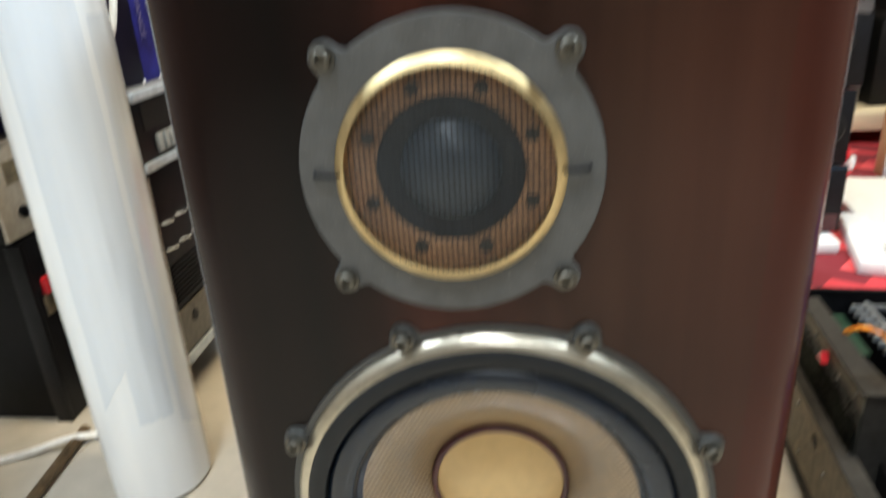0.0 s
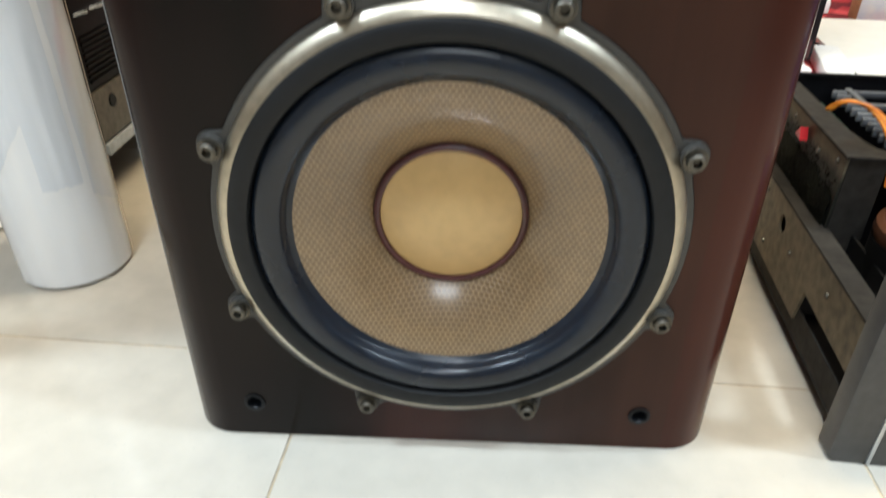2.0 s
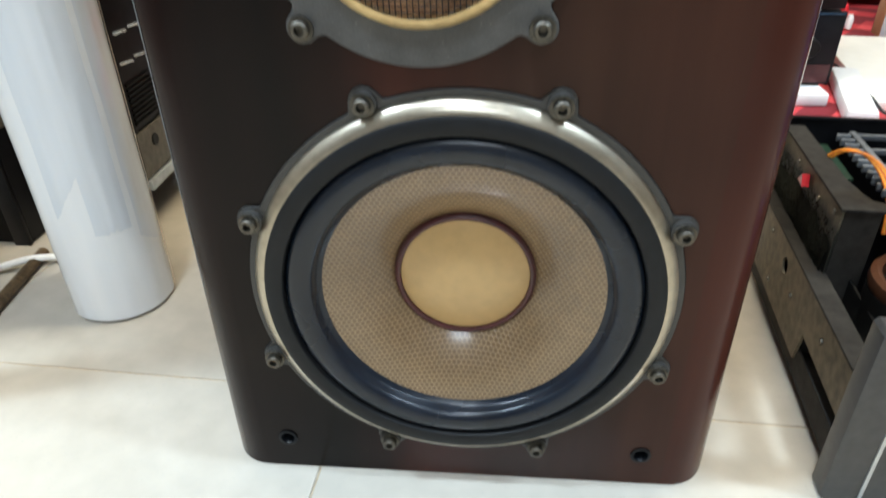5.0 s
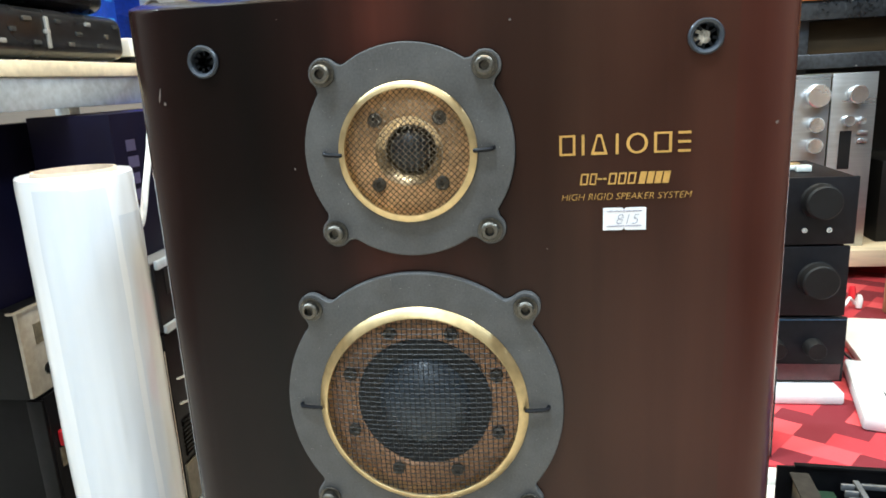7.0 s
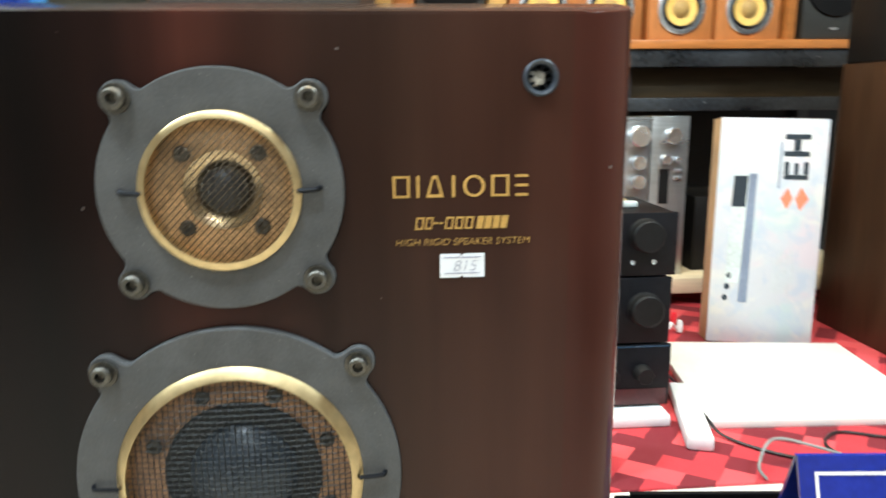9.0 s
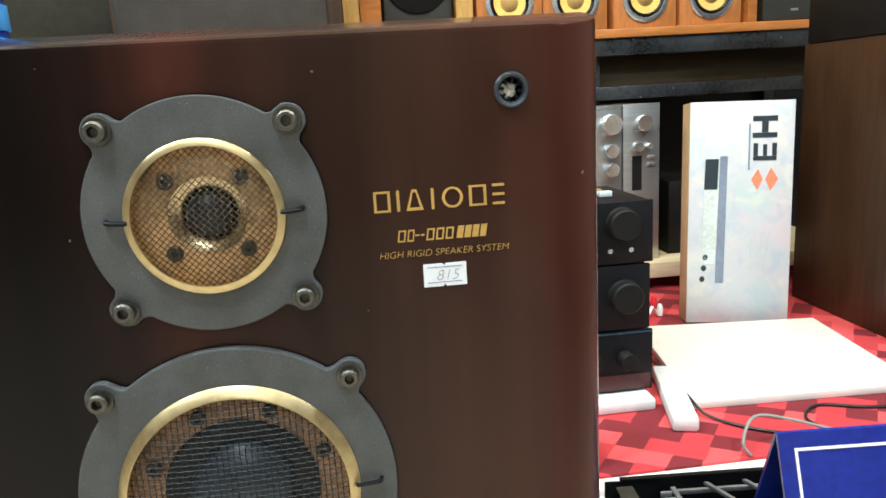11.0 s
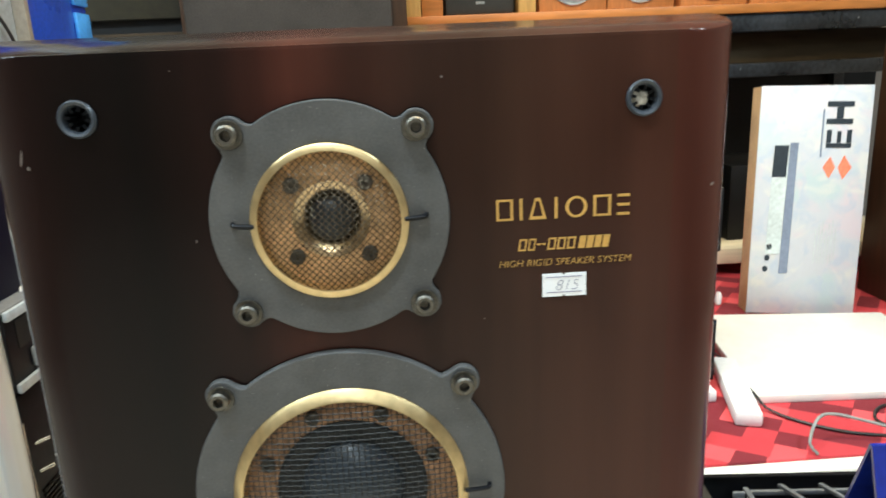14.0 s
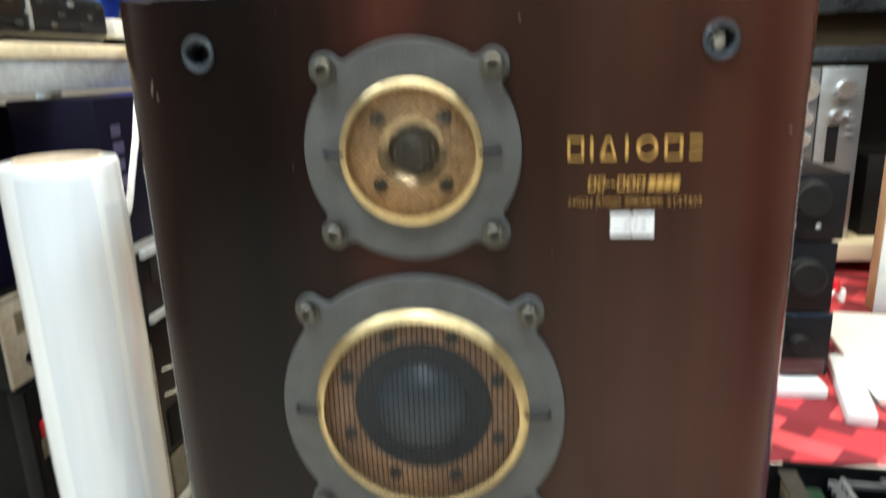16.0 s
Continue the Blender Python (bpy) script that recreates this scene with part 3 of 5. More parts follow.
for i in range(5):
    for j in range(2):
        block = part("rib_block", box((-0.001 + 0.018 * j, -0.001, 0.003 + 0.030 * i), (0.0145 + 0.018 * j, 0.0038, 0.029 + 0.030 * i), 0.001), "anthracite", fins)
        for k in range(5):
            part("rib", box((0.0005 + 0.018 * j, -0.0032, 0.006 + 0.030 * i + 0.0046 * k), (0.013 + 0.018 * j, -0.0012, 0.0085 + 0.030 * i + 0.0046 * k), 0.0005, seg=1), "black_metal", block)


# ---- the loudspeaker ----
W, HT, DEP, CX = 0.389, 0.666, 0.32, 0.002


def plan_outline(w, d, r, n=8):
    pts = [(CX + w / 2, d), (CX - w / 2, d)]
    for sx, a0 in ((-1, 180), (1, 270)):
        for i in range(n + 1):
            a = radians(a0 + 90 * i / n)
            pts.append((CX + sx * (w / 2 - r) + r * math.cos(a), r + r * math.sin(a)))
    return pts


def cut(ob, cutters):
    for c in cutters:
        md = ob.modifiers.new("cut", "BOOLEAN")
        md.operation, md.solver, md.object = "DIFFERENCE", "EXACT", c
    bpy.context.view_layer.update()
    dg = bpy.context.evaluated_depsgraph_get()
    me = bpy.data.meshes.new_from_object(ob.evaluated_get(dg))
    ob.modifiers.clear()
    ob.data = me
    for c in cutters:
        old = c.data
        bpy.data.objects.remove(c)
        bpy.data.meshes.remove(old)
    me.polygons.foreach_set("use_smooth", [True] * len(me.polygons))
    me.set_sharp_from_angle(angle=radians(30))
    return ob


def plug(x, z, r, depth):
    return mesh_object("plug", lathe([(0, -0.05), (r, -0.05), (r, depth), (0, depth)], 64, at=(x, 0, z)), "dark", smooth=False)


TW, MD, WF = (-0.0192, 0.5787), (-0.0199, 0.4214), (0.0017, 0.1776)
speaker = thing("loudspeaker", pose(0, 0, 0), "large dark mahogany three-way bookshelf loudspeaker standing on the tiled floor", "loudspeaker")
baffle_bm = prism(plan_outline(W, 0.05, 0.033), -0.0016, HT, "z", bevel=0.0018)
for v in baffle_bm.verts:
    v.co.z = max(v.co.z, 0.0002)
    if v.co.z > HT / 2:
        v.co.z += -0.0015 + 0.21 * v.co.y
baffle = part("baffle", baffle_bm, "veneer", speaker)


def seat(x, z, r, ears, er):
    """The routed recess in which an eared flange sits, a hair wider than the flange."""
    ob = mesh_object("plug", prism(eared(r + 0.0006, ears, er + 0.0006, 240), -0.02, 0.0035, "y"), "dark", smooth=False)
    ob.matrix_basis = pose(x, 0, z)
    return ob


def ear_ring(half):
    return [(sx * half, sz * half) for sx in (-1, 1) for sz in (-1, 1)]


WOOFER_EARS = [(0.1475 * math.cos(radians(22.5 + 45 * i)), 0.1475 * math.sin(radians(22.5 + 45 * i))) for i in range(8)]
cut(baffle, [seat(*WF, 0.1450, WOOFER_EARS, 0.0095), seat(*MD, 0.0862, ear_ring(0.0648), 0.0088), seat(*TW, 0.0603, ear_ring(0.0453), 0.0088), plug(*TW, 0.057, 0.03), plug(*MD, 0.083, 0.035), plug(*WF, 0.138, 0.045), plug(-0.136, 0.6345, 0.0075, 0.02), plug(0.141, 0.6325, 0.0075, 0.02),
             plug(-0.1388, 0.0330, 0.005, 0.02), plug(0.1393, 0.0325, 0.005, 0.02)])
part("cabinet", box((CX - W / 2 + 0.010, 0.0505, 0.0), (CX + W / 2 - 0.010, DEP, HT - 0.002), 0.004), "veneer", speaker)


def screw_bm(r=0.0062, h=0.007):
    """Socket-head screw with a washer, its six-sided socket open to the front."""
    bm = lathe([(0.0, -0.0005), (r * 1.35, -0.0005), (r * 1.4, -0.0012), (r * 1.35, -0.002), (r, -0.002), (r, -h + 0.001), (r - 0.001, -h), (r * 0.52, -h)], 24)
    lathe([(r * 0.52, -h), (r * 0.47, -h + 0.0035), (0, -h + 0.0035)], 6, bm=bm)
    return bm


def mesh_dome(radius, rise, step, turn, thick, y0):
    """Woven wire over a shallow dome: two crossing families of round wires that pass over and under each other."""
    bm = bmesh.new()
    k = int(radius / step)
    for fam in (0, 1):
        for i in range(-k, k + 1):
            o = i * step
            half = math.sqrt(max(0, radius * radius - o * o))
            if half < step:
                continue
            n = max(4, int(2 * half / (step * 0.5)))
            prev = None
            for j in range(n + 1):
                s = -half + 2 * half * j / n
                a, b = (s, o) if fam == 0 else (o, s)
                c, d = math.cos(turn), math.sin(turn)
                x, z = a * c - b * d, a * d + b * c
                rr = (x * x + z * z) / (radius * radius)
                wave = thick * 0.55 * math.sin(math.pi * s / step + math.pi * i) * (1 if fam == 0 else -1)
                y = y0 - rise * (1 - rr) + wave
                px, pz = (-d, c) if fam == 0 else (c, d)
                ring = [bm.verts.new((x + px * thick * u / 2, y + thick * v / 2, z + pz * thick * u / 2)) for u, v in ((1, 0), (0, 1), (-1, 0), (0, -1))]
                if prev:
                    for q in range(4):
                        bm.faces.new((prev[q], prev[(q + 1) % 4], ring[(q + 1) % 4], ring[q]))
                prev = ring
    return bm


def pin_bm(sx, r0, r1):
    return cable([(sx * (r0 - 0.0005), -0.0030, 0), (sx * (r0 + 0.0015), -0.0034, 0), (sx * (r1 - 0.0025), -0.0030, 0.0004), (sx * (r1 - 0.0006), -0.0020, 0.0008), (sx * r1, 0.0010, 0.001)], 0.0013)


def treble_unit(name, centre, r, ring_o, ring_i, half, wire_step, wire_turn, label, mid):
    x, z = centre
    ears = ear_ring(half)
    unit = part(name, outline_curve([eared(r, ears, 0.0088), circle(ring_o, 128)], 0.006, 0.0008), "grey", speaker, label)
    unit.matrix_basis = pose(x, -0.0045, z)
    unit.data.set_sharp_from_angle(angle=radians(12))
    rim = -0.0052 if mid else -0.0043
    part("trim_ring", lathe([(ring_o + 0.0004, 0.0055), (ring_o + 0.0004, -0.0004 if mid else -0.0028), (ring_o - 0.0002, -0.0010 if mid else -0.0034), (ring_i + 0.0012, rim + 0.0002), (ring_i + 0.0003, rim), (ring_i, rim + 0.0007), (ring_i, 0.006)], 128), "gold", unit, "gold anodised ring")
    part("mesh_grille", mesh_dome(ring_i, 0.0045 if mid else 0.0035, wire_step, wire_turn, 0.00066 if mid else 0.00048, -0.0034 if mid else -0.0026), "dark_wire" if mid else "wire", unit, "woven wire protection mesh")
    if mid:
        part("mounting_plate", lathe([(ring_i + 0.003, 0.006), (0.047, 0.006), (0.045, 0.0050), (0.0432, 0.006), (0.040, 0.009)], 96), "copper", unit, "bronze coloured plate")
        part("surround", lathe([(0.0430, 0.0072), (0.0422, 0.0058), (0.0408, 0.0052), (0.0380, 0.0058), (0.0350, 0.0068), (0.0310, 0.0070), (0.0285, 0.0080)], 96), "mid_surround", unit, "black surround")
        part("dome", lathe([(0.0294, 0.0084)] + [(0.0290 * math.sin(a) / math.sin(1.25), 0.0072 - 0.0130 * (math.cos(a) - math.cos(1.25)) / (1 - math.cos(1.25))) for a in np.linspace(1.25, 0.05, 18)] + [(0, -0.0058)], 72), "dome", unit, "smooth dark dome")
        rs, count, off = 0.0500, 8, 22.5
    else:
        part("mounting_plate", lathe([(ring_i + 0.003, 0.0045), (0.0205, 0.0045), (0.0198, 0.0040)], 96), "tweeter_plate", unit, "bronze coloured plate")
        part("horn_ring", lathe([(0.0199, 0.0041), (0.0176, 0.0048), (0.0148, 0.0062), (0.0112, 0.0090)], 64), "brass_flare", unit, "dull brass flare")
        part("dome", lathe([(0.0118, 0.0095)] + [(0.0115 * math.cos(a), 0.0072 - 0.0070 * math.sin(a)) for a in (0.0, 0.25, 0.5, 0.75, 1.0, 1.2, 1.4)] + [(0, 0.0002)], 48), "tweeter_dome", unit, "small dark dome")
        rs, count, off = 0.0262, 4, 45
    for i in range(count):
        a = radians(off + 360 / count * i)
        s = part("plate_screw", lathe([(0.0041, 0.0005), (0.0041, -0.0018), (0.0034, -0.0024), (0.0018, -0.0024), (0.0016, -0.0008), (0, -0.0008)], 16), "plate_screw", unit)
        s.matrix_basis = pose(rs * math.cos(a), 0.0056 if mid else 0.0042, rs * math.sin(a))
    for sx in (-1, 1):
        part("wire_pin", pin_bm(sx, ring_o - 0.001, ring_o + (0.0125 if mid else 0.0095)), "black_metal", unit, "black wire clip")
    for ex, ez in ears:
        s = part("flange_screw", screw_bm(0.0052, 0.0065), "steel", unit, "dull socket-head screw")
        s.matrix_basis = pose(ex, -0.0010, ez, 0, 30 * (ex * 997 % 2), 0)
    return unit


treble_unit("tweeter", TW, 0.0603, 0.0392, 0.0355, 0.0453, 0.0025, radians(45), "grey round tweeter flange with four ears", False)
treble_unit("midrange", MD, 0.0862, 0.0650, 0.0592, 0.0648, 0.0031, radians(0), "grey round midrange flange with four ears", True)

ears = WOOFER_EARS
woofer = part("woofer", outline_curve([eared(0.1450, ears, 0.0095), circle(0.130, 160)], 0.004, 0.0006), "frame_grey", speaker, "dark grey woofer frame with eight ears")
woofer.data.set_sharp_from_angle(angle=radians(12))
woofer.matrix_basis = pose(WF[0], -0.0018, WF[1])
part("trim_ring", lathe([(0.1408, 0.001), (0.1404, -0.0026), (0.1398, -0.0034), (0.1384, -0.0050), (0.1362, -0.0067), (0.1336, -0.0082), (0.1326, -0.0084)], 160), "champagne", woofer, "champagne metal ring with a sloping face")
part("gasket", lathe([(0.1329, -0.0072), (0.1322, -0.0092), (0.1306, -0.0102), (0.1222, -0.0106), (0.1206, -0.0100), (0.1198, -0.0086), (0.1195, -0.0020)], 160), "gasket", woofer, "matt black rubber gasket")
roll = [(0.1198, 0.0012), (0.1196, -0.0020), (0.1194, -0.0046)] + [(0.1099 + 0.0093 * math.cos(a), -0.0040 - 0.0064 * math.sin(a)) for a in np.linspace(0.15, math.pi - 0.15, 14)] + [(0.1002, -0.0004), (0.0994, 0.0010), (0.0964, 0.0028), (0.0957, 0.0036)]
part("surround", lathe(roll, 160), "surround", woofer, "soft black rubber roll surround")
cone = [(0.0966, 0.0028)] + [(0.0960 - 0.0460 * t, 0.0034 + 0.0256 * (t ** 1.75)) for t in np.linspace(0.04, 1, 16)]
part("cone", lathe(cone, 160), "cone", woofer, "tan honeycomb woven cone")
part("cap_joint", lathe([(0.0506, 0.0298), (0.0496, 0.0266), (0.0480, 0.0256), (0.0462, 0.0261), (0.0452, 0.0292)], 96, at=(0.0004, 0, -0.0006)), "maroon", woofer, "dark maroon glue ring")
part("dust_cap", lathe([(0.0460, 0.0286)] + [(0.0458 * math.sin(a) / math.sin(0.5), 0.0280 - 0.0105 * (math.cos(a) - math.cos(0.5)) / (1 - math.cos(0.5))) for a in np.linspace(0.5, 0.04, 12)] + [(0, 0.0175)], 96, at=(0.0004, 0, -0.0006)), "cap", woofer, "tan domed dust cap")
for i, (ex, ez) in enumerate(ears):
    part("screw_boss", lathe([(0.0082, 0.0), (0.0080, -0.0034), (0.0074, -0.0038), (0, -0.0038)], 24, at=(ex, 0, ez)), "frame_grey", woofer)
    s = part("flange_screw", screw_bm(0.0052, 0.0065), "steel", woofer, "dull socket-head screw")
    s.matrix_basis = pose(ex, -0.0038, ez, 0, 17 * i, 0)

for sx in (-1, 1):
    socket = part("grille_socket", lathe([(0.0090, 0.0), (0.0092, -0.0016), (0.0083, -0.0028), (0.0070, -0.0022), (0.0062, -0.0005), (0.0060, 0.014), (0, 0.014)], 40), "socket_rubber", speaker, "blue-grey rubber grille socket")
    socket.matrix_basis = pose(0.0025 + 0.1385 * sx, -0.0002, 0.6335 - 0.001 * sx)
    for i in range(8):
        a = radians(45 * i + 10)
        part("rib", box((-0.0007, 0.0, 0.0036), (0.0007, 0.012, 0.0061)), "rubber", socket).matrix_basis = pose(0, 0, 0, 0, math.degrees(a), 0)
    if sx > 0:
        fill = bmesh.new()
        rnd = random.Random(3)
        bmesh.ops.create_icosphere(fill, subdivisions=3, radius=0.0038)
        for v in fill.verts:
            v.co = v.co * (1 + 0.28 * rnd.uniform(-1, 1)) * 1.05
            v.co.y = v.co.y * 0.45 + 0.002
            v.co.x -= 0.0012
        part("torn_filling", fill, "grey_fluff", socket, "torn pale grey filling in the socket")
    low = part("lower_socket", lathe([(0.0078, 0.0), (0.0078, -0.0009), (0.0056, -0.0012), (0.0044, 0.0006), (0.0042, 0.016), (0, 0.016)], 32), "rubber", speaker, "small black socket")
    low.matrix_basis = pose(0.139 * sx, -0.0002, 0.0327)

# gold printing: the maker's mark and model as plain shapes, and the words below
def printed(name, bm, mat, label, x, z):
    p = part(name, bm, mat, speaker, label, smooth=False)
    p.matrix_basis = pose(x, -0.0003, z)
    return p


mark = bmesh.new()
st, z1 = 0.0014, 0.0112


def frame_shape(x, w, pts, inset):
    """An outlined closed shape of the given corners, as thick as a pen stroke."""
    cx, cz = x + w / 2, z1 / 2
    return outline_curve([pts, [(cx + (a - cx) * inset[0], cz + (c - cz) * inset[1]) for a, c in pts]], 0.0004)


x = 0.0
for kind, w in (("frame", 0.0098), ("bar", 0.0034), ("wedge", 0.0102), ("bar", 0.0050), ("ring", 0.0122), ("frame", 0.0104), ("bars", 0.0078)):
    r = w - 0.0018
    if kind == "ring":
        mark = joined(mark, frame_shape(x, r, [(x + r / 2 + r / 2 * math.cos(a), z1 / 2 + z1 / 2 * math.sin(a)) for a in np.linspace(0, 2 * math.pi, 32, endpoint=False)], (0.72, 0.8)))
    elif kind == "frame":
        mark = joined(mark, frame_shape(x, r, [(x, 0), (x + r, 0), (x + r, z1), (x, z1)], (0.68, 0.8)))
    elif kind == "wedge":
        mark = joined(mark, frame_shape(x, r, [(x, 0), (x + r, 0), (x + r / 2 + 0.0012, z1), (x + r / 2 - 0.0012, z1)], (0.6, 0.72)))
    elif kind == "bar":
        box((x + r / 2 - st / 2, -0.0002, 0), (x + r / 2 + st / 2, 0.0002, z1), bm=mark)
    else:
        for q in (0.0, z1 / 2 - 0.0007, z1 - 0.0014):
            box((x, -0.0002, q), (x + r, 0.0002, q + 0.0014), bm=mark)
    x += w + 0.0012
moved(mark, Matrix.Diagonal((0.070 / (x - 0.003), 1, 1, 1)))
printed("maker_mark", mark, "gold_print", "row of large gold printed shapes", 0.0655, 0.5730)
model = bmesh.new()
x = 0.0
for w in (0.0052, 0.0046, 0.0030, 0.0026, 0.0052, 0.0052, 0.0052):
    q = 0.0010
    if w > 0.004:
        pts = [(x, 0), (x + w - 0.0011, 0), (x + w - 0.0011 + q, 0.0064), (x + q, 0.0064)]
        cx = sum(p[0] for p in pts) / 4
        model = joined(model, outline_curve([pts, [(cx + (a - cx) * 0.6, 0.0032 + (c - 0.0032) * 0.74) for a, c in pts]], 0.0004))
    else:
        prism([(x, 0.0028), (x + w - 0.0008, 0.0028), (x + w - 0.0008, 0.0037), (x, 0.0037)], -0.0002, 0.0002, "y", model)
    x += w
printed("model_mark", model, "gold_print", "slanted gold model mark", 0.0765, 0.5563)
badge = bmesh.new()
for i in range(4):
    a = i * 0.0042
    prism([(a, 0), (a + 0.0034, 0), (a + 0.0047, 0.0066), (a + 0.0013, 0.0066)], -0.0002, 0.0002, "y", badge)
printed("model_badge", badge, "gold_print", "slanted gold badge of bars", 0.1083, 0.5563)
words = text_mesh("HIGH RIGID SPEAKER SYSTEM", 0.0056, shear=0.2, thin=0.00012)
xs = [v.co.x for v in words.verts]
moved(words, Matrix.Diagonal((0.0705 / (max(xs) - min(xs)), 1, 0.95, 1)))
printed("model_line", words, "gold_print", "thin gold slanted words", 0.0660, 0.5478)

sticker = part("price_sticker", prism([(0, 0), (0.0105, 0), (0.0115, 0.0012), (0.0125, 0), (0.0235, 0), (0.0235, 0.0128), (0.0125, 0.0128), (0.0115, 0.0116), (0.0105, 0.0128), (0, 0.0128)], -0.0002, 0.0002, "y"), "paper", speaker, "small white handwritten price sticker")
sticker.matrix_basis = pose(0.0893, -0.0004, 0.5303)
part("line", box((0.002, -0.0004, 0.0107), (0.021, -0.0002, 0.0110)), "dim_print", sticker)
part("line", box((0.002, -0.0004, 0.0022), (0.021, -0.0002, 0.0025)), "dim_print", sticker)
part("digits", moved(text_mesh("815", 0.0085, 0.0002, shear=0.25, thin=0.00022), pose(0.0065, -0.0003, 0.0034)), "ink", sticker, "thin handwritten digits")

for px, pz, w, h, lean_ in ((-0.166, 0.617, 0.0011, 0.0085, 12), (-0.1635, 0.612, 0.0016, 0.0022, 0), (0.040, 0.647, 0.0016, 0.0013, 20), (0.179, 0.587, 0.0014, 0.0022, 30), (0.058, 0.520, 0.0008, 0.0008, 0), (-0.09, 0.655, 0.0007, 0.0007, 0), (-0.088, 0.571, 0.001, 0.0016, 0)):
    bm = bmesh.new()
    bmesh.ops.create_icosphere(bm, subdivisions=2, radius=1)
    for v in bm.verts:
        v.co = Vector((v.co.x * w / 2 * (1 + 0.3 * math.sin(7 * v.co.z)), v.co.y * 0.00015, v.co.z * h / 2))
    part("scuff", bm, "scuff", speaker, "small pale scuff in the lacquer").matrix_basis = pose(px, -0.0001, pz, 0, lean_, 0)

# ---- stretch film roll ----
lean = Matrix.Translation((-0.3955, 0.2255, 0)) @ Matrix.Diagonal((0.985, 0.985, 1.015, 1))
film = thing("stretch_film_roll", lean, "tall white roll of stretch film standing on end on the tiles", "film roll")


def film_radius(q, z):
    """Radius of the wound film towards q: slack waves along the roll, looser at the top."""
    r = 0.0538 + 0.0011 * noise.noise(q * 1.1 + Vector((0, 0, z * 2.2))) + 0.0009 * noise.noise(q * 2.6 + Vector((4, 0, z * 6))) + 0.0005 * noise.noise(q * 4.5 + Vector((2, 5, z * 16)))
    r += 0.00016 * noise.noise(q * 9 + Vector((0, 7, z * 3)))
    top = max(0.0, (z - 0.47) / 0.07)
    return r + 0.0016 * top * noise.noise(q * 2.6 + Vector((1, 3, z * 22))) - 0.0006 * top * top


bm = bmesh.new()
NA, NZ = 120, 110
heights = [0.002] + [0.004 + 0.528 * k / (NZ - 1) for k in range(NZ)] + [0.5385, 0.5405, 0.5410, 0.5400]
inset = [0.0022] + [0.0] * NZ + [0.0006, 0.0024, 0.0070, 0.0135]
rows_ = []
for z, k in zip(heights, inset):
    ring = []
    for i in range(NA):
        a = 2 * math.pi * i / NA
        q = Vector((math.cos(a), math.sin(a), 0))
        r = film_radius(q, z)
        ring.append(bm.verts.new(((r - k) * q.x, (r - k) * q.y, z)))
    rows_.append(ring)
rows_.append([bm.verts.new((0.0392 * math.cos(2 * math.pi * i / NA), 0.0392 * math.sin(2 * math.pi * i / NA), 0.538)) for i in range(NA)])
rows_.append([bm.verts.new((0.0392 * math.cos(2 * math.pi * i / NA), 0.0392 * math.sin(2 * math.pi * i / NA), 0.002)) for i in range(NA)])
for ra, rb in zip(rows_, rows_[1:] + rows_[:1]):
    for i in range(NA):
        bm.faces.new((ra[i], ra[(i + 1) % NA], rb[(i + 1) % NA], rb[i]))
part("film", bm, "film", film)
for a0, a1, z0, z1, rise in ((-66, -27, 0.105, 0.528, 0.0), (-100, -62, 0.150, 0.530, 0.05), (-20, 30, 0.075, 0.500, -0.03)):
    lap, grid = bmesh.new(), []
    for k in range(61):
        column = []
        for i in range(21):
            a = radians(a0 + (a1 - a0) * i / 20 + 1.2 * noise.noise(Vector((a0, k * 0.13, i * 0.02))))
            low = z0 + rise * (i / 20 - 0.5) + 0.004 * noise.noise(Vector((i * 0.4, a0, 2)))
            z = low + (z1 - low) * k / 60
            q = Vector((math.cos(a), math.sin(a), 0))
            rr = film_radius(q, z) + 0.0004 + 0.0004 * noise.noise(Vector((a * 7, z * 14, 1)))
            column.append(lap.verts.new((rr * q.x, rr * q.y, z)))
        grid.append(column)
    for ca, cb in zip(grid, grid[1:]):
        for i in range(20):
            lap.faces.new((ca[i], ca[i + 1], cb[i + 1], cb[i]))
    part("film_lap", lap, "film_lap", film, "bluish overlapping lap of film")
tail = bmesh.new()
strip_ = []
for k in range(60):
    z = 0.006 + 0.34 * k / 59
    a0 = 0.34 + 0.05 * noise.noise(Vector((z * 14, 2, 0)))
    a1 = a0 + 0.10 + 0.05 * noise.noise(Vector((z * 22, 6, 1)))
    strip_.append([tail.verts.new((0.0556 * math.cos(a), 0.0556 * math.sin(a), z)) for a in (a0, (a0 + a1) / 2, a1)])
for ra, rb in zip(strip_, strip_[1:]):
    for k in range(2):
        tail.faces.new((ra[k], ra[k + 1], rb[k + 1], rb[k]))
bmesh.ops.solidify(tail, geom=tail.faces, thickness=0.0006)
part("film_tail", tail, "soiled_film", film, "soiled tan tail edge of the film")
part("core", lathe([(0.0360, 0.0), (0.0385, 0.0), (0.0387, 0.5425), (0.0382, 0.5435), (0.0363, 0.5435), (0.0360, 0.5425)], 48, axis="z", close=True), "core_card", film, "pale cardboard core")

